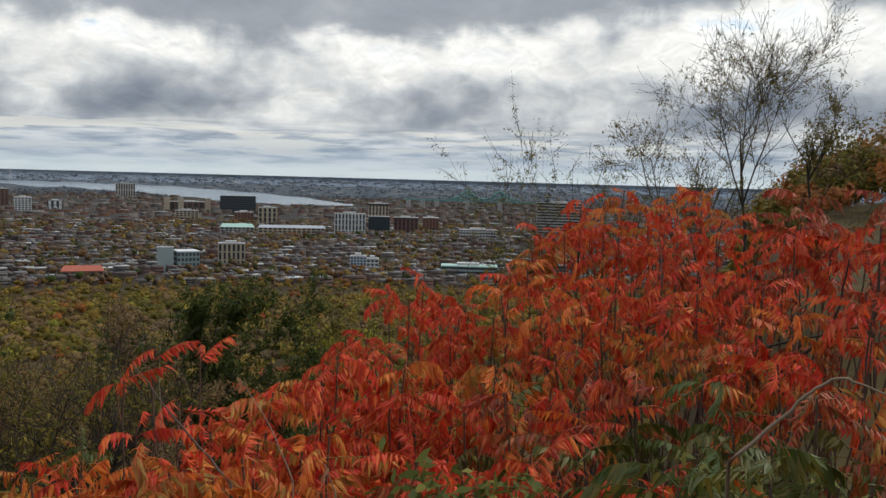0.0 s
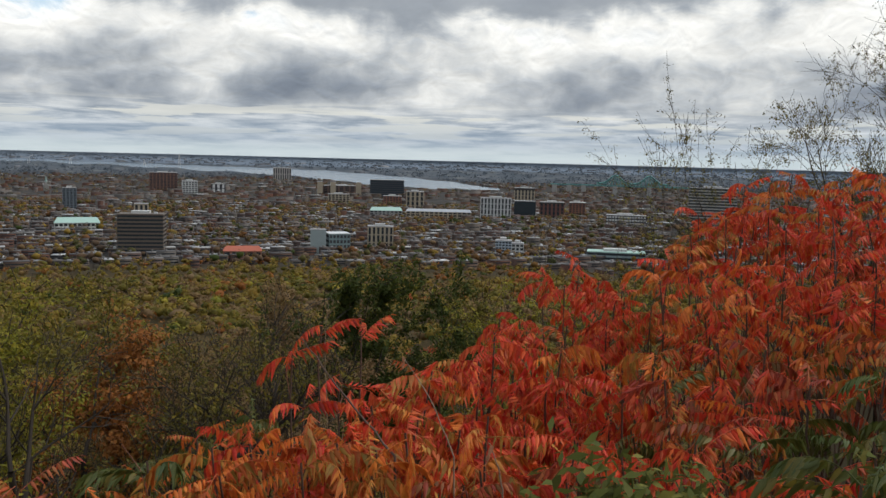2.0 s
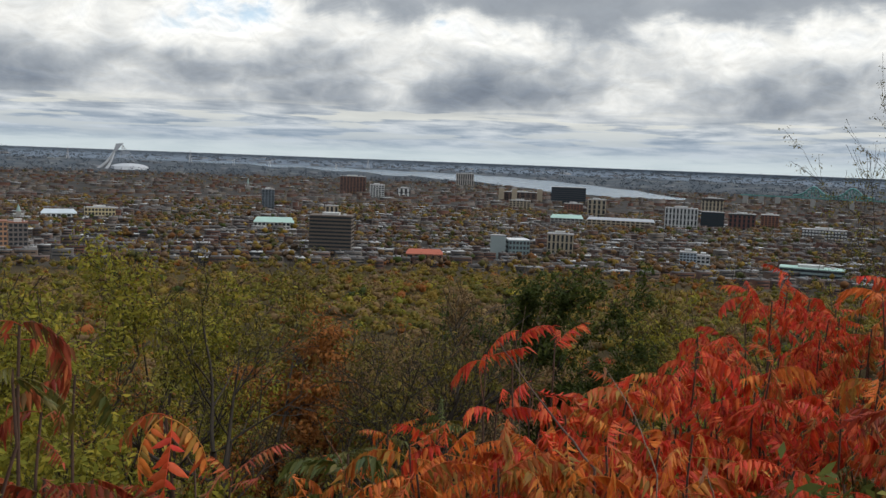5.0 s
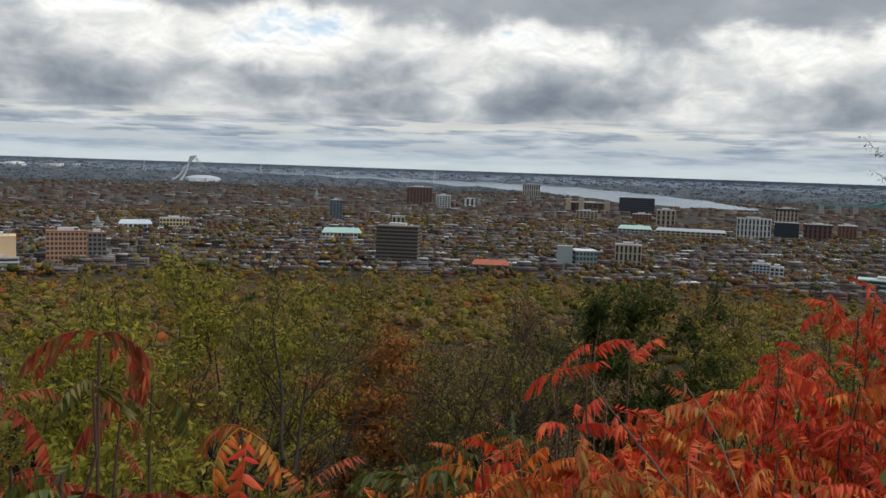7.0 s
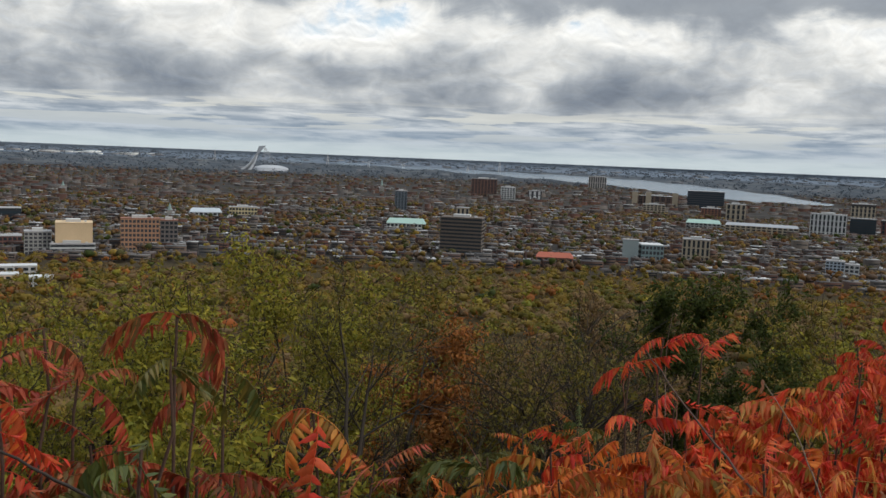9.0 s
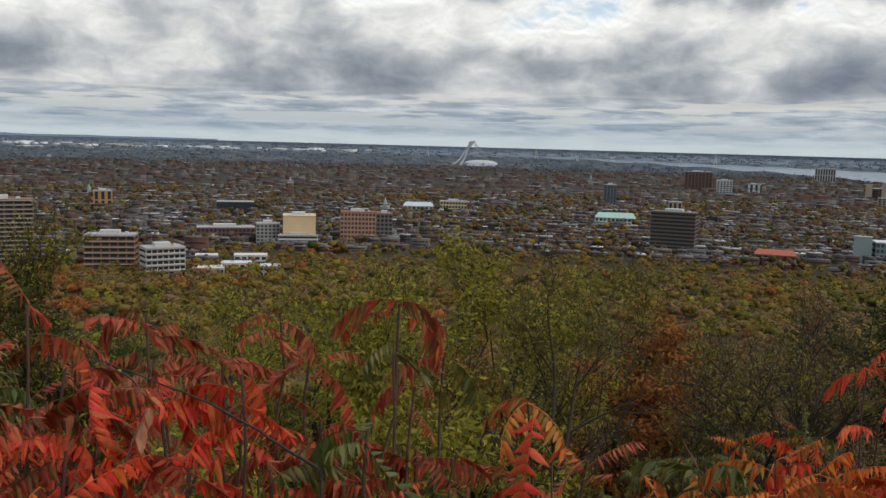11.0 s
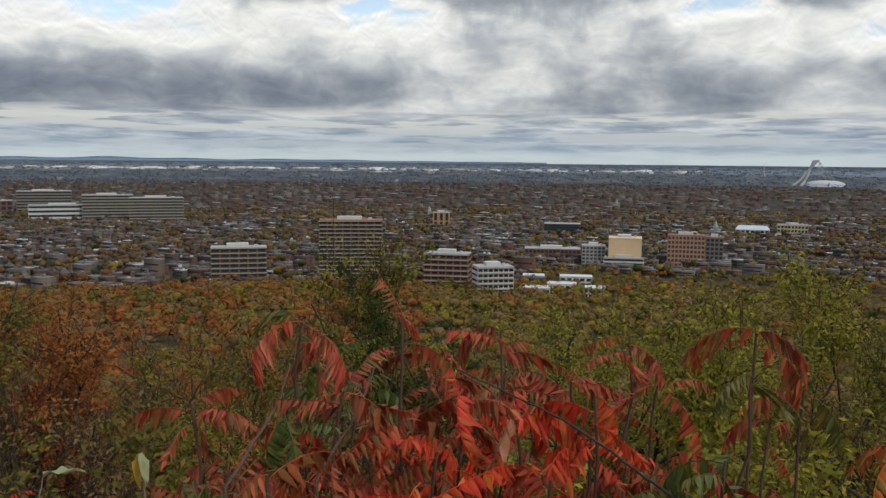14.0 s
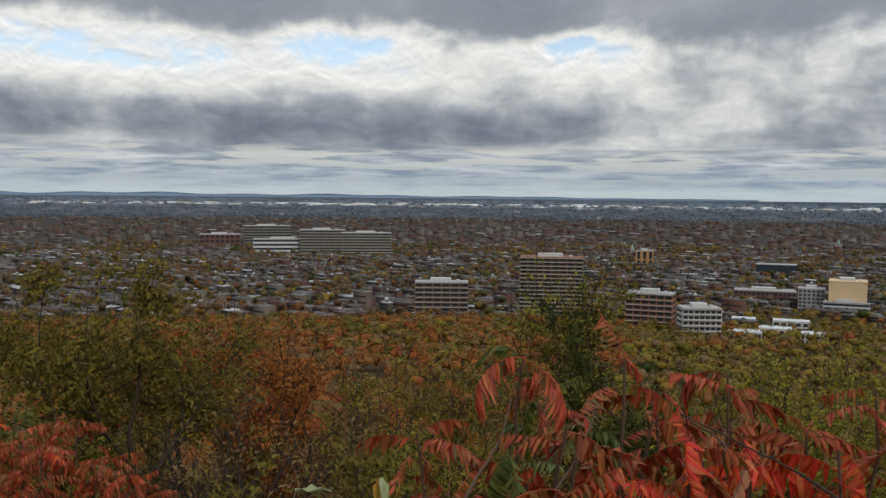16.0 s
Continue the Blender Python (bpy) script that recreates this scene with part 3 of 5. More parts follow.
# roof huts and dark window strips on the nearer rows
sel = np.hypot(houses[:, 0], houses[:, 1]) < 1900
hs = houses[sel]
sv, sf, _, _ = boxes(hs[:, :2] + gu * rng.uniform(-3, 3, (len(hs), 1)), np.full(len(hs), 1.5), np.full(len(hs), 1.3), hz[sel] + hs[:, 4] + 0.3, hz[sel] + hs[:, 4] + rng.uniform(1.5, 3.2, len(hs)))
sf = np.concatenate([sf, np.arange(len(hs))[:, None] * 8 + np.array([[4, 5, 6, 7]])])
tagged(mesh_object("roof_huts", drawn_in(sv), sf, M_roofs), "small pale stair huts and vents on the flat roofs", "roof hut", kind="stuff")
wn = []
for lvl in (0.28, 0.66):
    zz = hz[sel] + hs[:, 4] * lvl
    wv_, wf_, _, _ = boxes(hs[:, :2], hs[:, 2] + 0.15, hs[:, 3] * 0.9, zz, zz + 1.4)
    wn.append((wv_, wf_.reshape(4, -1, 4)[[1, 3]].reshape(-1, 4)))
wv_, wf_ = joined(wn)
tagged(mesh_object("row_house_windows", drawn_in(wv_), wf_, M_pane), "dark window strips of the town houses", "windows", kind="stuff")

# street and yard trees
n = 29000
r = np.where(rng.random(n) < 0.62, np.sqrt(rng.uniform(860 ** 2, 2300 ** 2, n)), 2300 + 2600 * rng.random(n))
az = rng.uniform(-34, 112, n)
grp = np.sin(az * 0.7 + r * 0.004) + np.sin(r * 0.011 + az * 0.23)
keep = (rng.random(n) < 0.6 + 0.35 * grp) & ((r > 1000) | (az > 55)) & ~on_water(az, r)
r, az = r[keep], az[keep]
x, y, _ = spot(az, r)
h = rng.uniform(10, 18, len(x)) * np.where(r < 2300, 1.14, 1.0)
for sel_, core_, per_ in ((r < 2300, True, 16), (r >= 2300, False, 10)):
    forest("town_trees", x[sel_], y[sel_], land(x[sel_], y[sel_]), h[sel_], h[sel_] * rng.uniform(0.75, 1.15, sel_.sum()), [T_olive, T_brown, T_rust, T_gold, L_green], [2.0, 5.0, 1.6, 1.5, 0.8], rng, per_, np.interp(r[sel_], [1000, 2300, 4500], [1.0, 1.7, 3.0]), "brown, olive and orange street trees between the houses", "trees", core_)
# the park trees at the foot of the slope
n = 2300
az = rng.uniform(-34, 112, n)
r = np.where(az < 58, rng.uniform(800, 1040, n), rng.uniform(690, 880, n))
x, y, _ = spot(az, r)
h = rng.uniform(8, 13, n)
forest("park_trees", x, y, land(x, y), h, h * 1.05, [L_olive, L_gold, L_brown, L_orange, L_green], [2.6, 5.0, 3.0, 1.0, 0.5], rng, 42, 1.15, "gold and olive trees of the park below the slope", "trees", True)

# distant plain: bands of woods, sheds and low white works
n = 800
az = rng.uniform(-34, 112, n)
d = np.where(rng.random(n) < 0.3, rng.uniform(10000, 14500, n), 5200 + 16000 * rng.random(n) ** 1.2)
wet = on_water(az, d)
az, d = az[~wet], d[~wet]
n = len(az)
x, y, _ = spot(az, d)
size = rng.uniform(10, 45, n) * np.interp(d, [5000, 20000], [1, 3])
M_works = material("far_works", (0, 0, 0), 0.8, spread=0.15, by="island", palette=[(0.11, 0.115, 0.125), (0.09, 0.095, 0.108), (0.22, 0.22, 0.22), (0.07, 0.075, 0.085), (0.10, 0.10, 0.10), (0.075, 0.078, 0.088)], coarse=0.01, grain=0.1, bump=0)
wv_, wf_, _, _ = boxes(np.stack([x, y], 1), size, size * 0.6, np.full(n, CITY - 2), CITY + rng.uniform(5, 15, n))
wf_ = np.concatenate([wf_, np.arange(n)[:, None] * 8 + np.array([[4, 5, 6, 7]])])
tagged(mesh_object("far_works", drawn_in(wv_), wf_, M_works), "pale sheds and low blocks far over the plain", "buildings", kind="stuff")
# works strung along the northern plain; a sunlit strip put into their pale colours
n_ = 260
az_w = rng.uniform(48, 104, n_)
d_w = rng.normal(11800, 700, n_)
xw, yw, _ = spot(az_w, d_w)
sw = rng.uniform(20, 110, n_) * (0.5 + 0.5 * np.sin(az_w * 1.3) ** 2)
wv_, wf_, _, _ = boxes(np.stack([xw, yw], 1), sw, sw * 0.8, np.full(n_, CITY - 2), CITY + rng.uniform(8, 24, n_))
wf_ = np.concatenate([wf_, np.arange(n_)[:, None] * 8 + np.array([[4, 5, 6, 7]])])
tagged(mesh_object("far_pale_works", drawn_in(wv_), wf_, material("sun_paled_works", (0, 0, 0), 0.8, spread=0.1, by="island", palette=[(0.7, 0.69, 0.64), (0.42, 0.40, 0.36), (0.72, 0.72, 0.69), (0.26, 0.24, 0.22), (0.18, 0.17, 0.16)], coarse=0.01, grain=0.1, bump=0)), "string of sheds and blocks on the northern plain, sunlight put into their pale colour", "buildings", kind="stuff")
n = 7500
az = rng.uniform(-34, 112, n)
d = 4600 + 26000 * rng.random(n) ** 1.9
wet = on_water(az, d)
az, d = az[~wet], d[~wet]
x, y, _ = spot(az, d)
k = np.interp(d, [5000, 35000], [1, 4])
# leaf colours shifted to blue-grey to stand in for haze at this distance
L_far = leaf_material("far_woods_haze_tint", [(0.09, 0.108, 0.128), (0.10, 0.115, 0.13), (0.11, 0.118, 0.126), (0.085, 0.108, 0.134)])
forest("far_woods", x, y, np.full(len(x), CITY), rng.uniform(9, 16, len(x)), 60 * k * rng.uniform(0.6, 1.6, len(x)), [L_far], [1], rng, 9, 7 * k, "dim woods far over the plain, haze put into their blue-grey", "woods", False)
# low hills on the northern horizon, their haze put into the blue base colour
ha = np.linspace(58, 116, 120)
ht = 60 + 190 * np.clip(np.interp(ha, [58, 70, 80, 116], [0, 0.35, 0.6, 1]), 0, 1) * (0.6 + 0.4 * np.sin(ha * 0.9) * np.sin(ha * 0.37 + 1))
hv = [spot(a, 40000, CITY - 60) for a in ha] + [spot(a, 43000, CITY + t_) for a, t_ in zip(ha, ht)] + [spot(a, 47000, CITY - 60) for a in ha]
m_ = len(ha)
M_hill = material("distant_hills_hazed", (0.16, 0.22, 0.30), 1.0, spread=0.1, coarse=0.01, grain=0.1, bump=0, spec=0.0)
tagged(mesh_object("backdrop", drawn_in(hv), [(k_ * m_ + j, k_ * m_ + j + 1, (k_ + 1) * m_ + j + 1, (k_ + 1) * m_ + j) for k_ in (0, 1) for j in range(m_ - 1)], M_hill, True), "low hills on the horizon, haze put into their blue", "hills", kind="structure")

# ---------------------------------------------------------------- buildings that stand out


def bm_box(bm, x0, x1, y0, y1, z0, z1, bevel=0.0):
    m = Matrix.LocRotScale(((x0 + x1) / 2, (y0 + y1) / 2, (z0 + z1) / 2), None, (x1 - x0, y1 - y0, z1 - z0))
    got = bmesh.ops.create_cube(bm, size=1, matrix=m)
    return got


def box_part(name, dims, mat, parent, label=""):
    bm = bmesh.new()
    bm_box(bm, *dims)
    return part(name, bm, mat, parent, label)


PAINT = {}


def paint(name, c, rough=0.85, spread=0.12, spec=0.3):
    if name not in PAINT:
        PAINT[name] = material(name, c, rough, spread=spread, coarse=0.06, grain=0.9, bump=0, spec=spec)
    return PAINT[name]


def block(name, az0, az1, top, base, deep, wall, label, floors=6, cols=8, style="grid", turn=0.0, roof=None, win=None, crown=0.0, category="building", hut=True, gable=0.0):
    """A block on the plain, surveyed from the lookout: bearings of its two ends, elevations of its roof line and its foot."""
    mid = (az0 + az1) / 2
    d = 128.3 / math.tan(radians(-base))
    d = min(d, 30000)
    z0 = CITY
    width = d * radians(abs(az0 - az1))
    height = (math.tan(radians(top)) * d + EYE) - z0
    k = 1.0
    place = spot(mid, d + deep / 2, z0)
    r_ = math.hypot(place[0], place[1])
    near = drawn_in([place])[0]
    k = math.hypot(near[0], near[1]) / r_
    top_ob = thing(name, Matrix.Translation(near) @ pose(0, 0, 0, 0, 0, mid + turn) @ Matrix.Scale(k, 4), label, category)
    t = abs(radians(turn))
    w = max(6, (width - deep * abs(math.sin(t))) / max(0.4, math.cos(t)))
    h = height
    bm = bmesh.new()
    bm_box(bm, -w / 2, w / 2, -deep / 2, deep / 2, -8, h)
    part("wall", bm, wall, top_ob)
    roofmat = roof or paint("gravel_roof", (0.30, 0.29, 0.28))
    bm = bmesh.new()
    if gable:
        vs = [bm.verts.new(c) for c in ((-w / 2 - .5, -deep / 2 - .5, h), (w / 2 + .5, -deep / 2 - .5, h), (w / 2 + .5, deep / 2 + .5, h), (-w / 2 - .5, deep / 2 + .5, h), (-w / 2 + gable * .6, 0, h + gable), (w / 2 - gable * .6, 0, h + gable))]
        for q in ((0, 1, 5, 4), (1, 2, 5), (2, 3, 4, 5), (3, 0, 4)):
            bm.faces.new([vs[i] for i in q])
    else:
        bm_box(bm, -w / 2 - .25, w / 2 + .25, -deep / 2 - .25, deep / 2 + .25, h, h + 1.0)
    part("roof", bm, roofmat, top_ob)
    if hut and not gable:
        hutmat = paint("pale_plant_room", (0.45, 0.44, 0.42))
        hutob = box_part("plant_room", (-w * 0.22, w * 0.18, -deep * 0.2, deep * 0.25, h + 1.0, h + 4.2), hutmat, top_ob)
        box_part("vent", (w * 0.28, w * 0.34, -deep * 0.1, deep * 0.1, h + 1.0, h + 2.6), hutmat, hutob)
    glass = win or M_pane
    step = h / floors
    if style == "bands":
        for i in range(floors):
            z = i * step + step * 0.38
            box_part("window", (-w / 2 + .6, w / 2 - .6, -deep / 2 - .15, -deep / 2 + .3, z, z + step * 0.5), glass, top_ob)
            box_part("window", (-w / 2 - .15, -w / 2 + .3, -deep / 2 + .6, deep / 2 - .6, z, z + step * 0.5), glass, top_ob)
            box_part("window", (w / 2 - .3, w / 2 + .15, -deep / 2 + .6, deep / 2 - .6, z, z + step * 0.5), glass, top_ob)
    elif style in ("grid", "columns", "balconies"):
        cw = w / cols
        ww, wh = (0.68, 0.6) if style == "grid" else (0.5, 0.85) if style == "columns" else (0.8, 0.5)
        proto = None
        rows_ = floors if style != "columns" else max(2, floors // 3)
        st = h / rows_
        for i in range(rows_):
            for j in range(cols):
                xx, zz = -w / 2 + (j + 0.5) * cw, i * st + st * 0.5
                if proto is None:
                    bm = bmesh.new()
                    bm_box(bm, -cw * ww / 2, cw * ww / 2, -0.2, 0.35, -st * wh / 2, st * wh / 2)
                    ob = part("window", bm, glass, top_ob)
                    proto = ob.data
                else:
                    ob = new("window", proto)
                    ob.parent = top_ob
                ob.location = (xx, -deep / 2, zz)
            side = max(1, int(deep / cw))
            for sgn in (-1, 1):
                bmz = i * st + st * 0.28
                box_part("window", tuple(sorted((sgn * (w / 2 + .15), sgn * (w / 2 - .3)))) + (-deep * 0.42, deep * 0.42, bmz, bmz + st * 0.45), glass, top_ob)
        if style == "balconies":
            rail = paint("pale_concrete", (0.30, 0.27, 0.23))
            for i in range(1, floors + 1):
                box_part("balcony", (-w / 2 - .2, w / 2 + .2, -deep / 2 - 1.5, -deep / 2 + 0.1, i * step - 0.6, i * step + 0.2), rail, top_ob, "pale concrete balcony")
    if crown:
        box_part("cornice", (-w / 2 - .5, w / 2 + .5, -deep / 2 - .5, deep / 2 + .5, h - crown, h + 0.6), paint("dark_cornice", (0.05, 0.045, 0.04)), top_ob)
    return top_ob


tan, beige, white = paint("tan_concrete", (0.34, 0.28, 0.20)), paint("beige_panels", (0.55, 0.40, 0.24)), paint("white_concrete", (0.46, 0.46, 0.44))
brick_c, brown_c, dark_c = paint("red_brick", (0.22, 0.10, 0.065)), paint("brown_concrete", (0.12, 0.095, 0.075)), paint("dark_cladding", (0.045, 0.045, 0.05))
grey_c, glass_b = paint("grey_concrete", (0.28, 0.27, 0.25)), paint("blue_black_glass", (0.022, 0.035, 0.045), 0.25, 0.1, 0.5)
copper, redroof = paint("green_copper_roof", (0.30, 0.42, 0.36)), paint("red_sheet_roof", (0.30, 0.085, 0.05))
white_roof = paint("white_membrane_roof", (0.5, 0.5, 0.49))
pale_glass = paint("pale_green_glass", (0.16, 0.22, 0.22), 0.3)

block("office_tower", 14.28, 12.06, -1.51, -2.56, 50, glass_b, "dark blue glass office block before the river", 8, 8, "bands", hut=False, win=dark_c)
block("apartment_tower", 7.02, 5.0, -2.52, -3.89, 26, white, "white slab tower with dark vertical window strips", 12, 9, "columns")
block("office_building", 4.81, 3.41, -2.66, -3.77, 26, glass_b, "black glass cube office building", 8, 6, "bands", hut=False)
block("office_tower", 4.83, 3.5, -1.81, -2.74, 40, tan, "beige tower with dark crown behind a black glass block", 12, 6, "columns", crown=6)
block("apartment_tower", 3.15, 1.55, -2.69, -3.73, 30, paint("dark_red_brick", (0.13, 0.06, 0.05)), "dark red brick tower with pale piers", 12, 6, "columns", crown=3)
block("office_building", 1.25, 0.21, -2.65, -3.62, 25, brick_c, "brown brick block with a white cornice", 8, 5, "grid", roof=white)
block("apartment_tower", 11.91, 10.73, -2.23, -3.4, 28, tan, "tan concrete twin tower", 12, 4, "columns")
block("office_building", -6.22, -9.14, -1.45, -3.65, 40, grey_c, "large grey concrete block behind bare branches", 12, 10, "bands")
block("warehouse", -1.15, -3.67, -3.38, -4.12, 30, dark_c, "long dark block with pale columns", 4, 14, "grid", win=white)
block("college", 14.27, 12.15, -3.5, -3.93, 30, grey_c, "low grey building under a green copper roof", 3, 8, "grid", roof=copper, gable=7)
block("college", 11.9, 7.6, -3.5, -4.1, 30, tan, "long pale stone institution with a grey roof", 4, 14, "grid", roof=paint("grey_slate", (0.30, 0.31, 0.32)), gable=5)
block("office_building", 17.2, 15.51, -5.10, -6.31, 30, pale_glass, "pale green glass office building with white roof", 4, 6, "grid", roof=white_roof, win=dark_c, turn=12, hut=False)
block("stair_tower", 18.11, 17.1, -4.85, -6.31, 12, paint("pale_green_grey", (0.26, 0.30, 0.29)), "pale grey stair tower beside the green glass offices", 3, 2, "plain", hut=False)
block("apartment_building", 14.4, 12.7, -4.58, -6.03, 18, tan, "tan concrete block with vertical ribs", 9, 6, "columns")
block("arena", 23.64, 21.22, -6.25, -6.94, 30, brick_c, "brick hall under a bright red ridged roof", 2, 5, "grid", roof=redroof, gable=5)
block("apartment_building", 26.12, 25.21, -1.84, -2.58, 25, white, "small white apartment block far off", 6, 5, "grid")
block("apartment_building", 24.36, 23.49, -1.99, -2.49, 25, dark_c, "dark block with pale ends", 5, 3, "columns", win=white)
block("office_building", 5.95, 4.9, -5.31, -6.31, 20, paint("blue_grey_panels", (0.36, 0.42, 0.47)), "blue-grey panelled office block", 6, 5, "grid")
block("office_building", 4.9, 4.09, -5.45, -6.31, 18, white, "low white rendered office block", 4, 3, "grid")
block("hospital", -0.02, -3.75, -5.8, -6.52, 30, paint("teal_grey", (0.20, 0.25, 0.25)), "low teal-grey building with white roofs", 3, 12, "bands", roof=copper)
block("grain_silo", 20.52, 19.37, -0.88, -1.65, 60, paint("silo_concrete", (0.36, 0.33, 0.30)), "pale harbour grain silo", 3, 8, "columns")
block("brewery", 17.70, 14.9, -1.95, -2.45, 50, paint("dark_brick", (0.13, 0.085, 0.07)), "dark brick harbour works with pale end towers", 5, 8, "grid")
for a_ in (17.7, 16.85, 15.2):
    block("works_tower", a_, a_ - 0.35, -1.72, -2.5, 20, tan, "pale end tower of the harbour works", 5, 2, "plain", hut=False)
block("apartment_building", 13.4, 12.2, -2.55, -3.1, 30, brick_c, "brick block below the dark office", 5, 6, "grid")
block("apartment_building", 17.0, 15.6, -2.5, -3.1, 25, tan, "pale concrete block among trees", 5, 6, "grid")
block("office_tower", 30.03, 27.06, -3.97, -6.49, 32, brown_c, "dark brown concrete tower with deep window bands", 11, 8, "bands", roof=brown_c, turn=-8)
block("apartment_tower", 29.0, 28.15, -3.3, -5.4, 16, tan, "tan tower behind the dark brown one", 10, 3, "columns", hut=False)
block("apartment_tower", 33.07, 32.27, -2.35, -3.71, 16, paint("blue_grey_tower", (0.12, 0.14, 0.16)), "slim dark apartment tower with white edges", 14, 4, "grid")
block("school", 33.56, 30.98, -4.45, -4.9, 30, paint("pale_stone", (0.42, 0.42, 0.38)), "pale stone school under a light green copper roof", 2, 10, "grid", roof=copper, gable=8)
block("apartment_building", 50.2, 47.9, -4.62, -6.53, 20, paint("orange_brick", (0.36, 0.20, 0.12)), "red brick slab with a grid of dark windows", 7, 10, "grid", win=dark_c, roof=brick_c)
block("apartment_building", 47.85, 46.8, -4.7, -6.53, 20, paint("grey_brick", (0.14, 0.12, 0.11)), "grey brick wing with tall windows", 7, 4, "grid", roof=brick_c)
block("apartment_tower", 28.09, 26.42, -1.33, -2.44, 40, paint("rust_brick", (0.15, 0.08, 0.06)), "wide rust-brown brick tower far off", 12, 8, "grid")
block("apartment_building", 26.15, 25.19, -1.8, -2.46, 20, white, "white stepped apartment block", 6, 5, "grid")
block("town_hall", 43.69, 41.92, -3.75, -4.39, 25, paint("yellow_stone", (0.46, 0.38, 0.22)), "yellow stone building with a flat roof", 3, 9, "grid")
block("church", 46.11, 44.12, -4.1, -4.52, 22, paint("pale_grey_stone", (0.40, 0.42, 0.42)), "pale grey church with a metal roof", 2, 7, "grid", roof=paint("zinc_roof", (0.42, 0.46, 0.48)), gable=7)
block("office_building", 53.9, 51.8, -4.93, -6.80, 34, beige, "beige panelled block with a pale base", 3, 3, "plain", roof=beige)
block("podium", 54.2, 51.65, -6.2, -6.85, 10, white, "white low block before the beige one", 3, 9, "bands")
block("apartment_tower", 72.81, 68.72, -3.99, -8.33, 22, paint("brown_brick", (0.13, 0.085, 0.06)), "tall brown apartment tower with pale balconies", 17, 8, "balconies", roof=brick_c)
block("apartment_building", 79.7, 76.2, -5.71, -8.16, 20, paint("brown_brick", (0.13, 0.085, 0.06)), "brown brick apartment block with pale balconies", 8, 6, "balconies")
block("apartment_building", 65.97, 62.8, -6.16, -8.83, 20, brick_c, "brick apartment block with dark loggias", 8, 6, "balconies", turn=-10)
block("apartment_building", 62.79, 60.0, -6.99, -9.32, 22, white, "white apartment block with rows of balconies", 7, 7, "balconies", turn=15)
# low houses in a sun patch; that light is put into their pale walls and roofs
for a0_, a1_, t_, b_, m_n in ((59.6, 57.6, -8.3, -9.2, "white"), (57.8, 55.9, -8.0, -9.0, "tan"), (57.0, 54.9, -7.5, -8.3, "white"), (59.4, 58.0, -7.5, -8.2, "tan"), (55.4, 54.0, -8.2, -9.0, "white")):
    block("town_house", a0_, a1_, t_, b_, 16, white if m_n == "white" else paint("sunlit_peach_render", (0.62, 0.46, 0.32)), "low rendered building, a sun patch put into its pale colour", 3, 5, "grid", roof=white_roof, hut=False)
block("church_tower", 65.38, 64.27, -3.42, -4.46, 20, paint("ochre_brick", (0.34, 0.19, 0.08)), "ochre brick tower block", 6, 3, "columns")
block("office_building", 90.8, 87.77, -2.06, -3.43, 40, paint("brown_grey", (0.17, 0.15, 0.12)), "long brown office block with window bands", 8, 10, "bands")
block("office_building", 90.18, 86.3, -2.9, -3.9, 30, white, "long white office block with window bands", 4, 12, "bands")
block("office_building", 87.22, 84.28, -2.32, -3.93, 35, paint("drab_concrete", (0.22, 0.20, 0.16)), "drab concrete office slab", 9, 10, "bands")
block("office_building", 84.52, 81.28, -2.5, -4.11, 35, paint("drab_concrete", (0.22, 0.20, 0.16)), "drab concrete office slab with small windows", 9, 12, "bands")
block("school", 93.5, 91.0, -2.6, -3.4, 40, paint("dark_red_brick", (0.13, 0.06, 0.05)), "dark red brick school", 3, 8, "grid")
block("office_building", 58.07, 55.73, -4.06, -4.79, 30, glass_b, "low black glass building between yellow trees", 3, 6, "bands", hut=False)
block("school", 59.31, 55.7, -5.71, -6.5, 24, paint("dark_red_brick", (0.13, 0.06, 0.05)), "long dark red brick school", 3, 14, "grid")
block("apartment_building", 55.6, 54.1, -5.46, -6.73, 22, grey_c, "grey gridded apartment block", 6, 6, "grid", win=dark_c)

# stadium: shallow shell with rib rows and a leaning tower
M_shell = paint("white_stadium_concrete", (0.38, 0.39, 0.40))


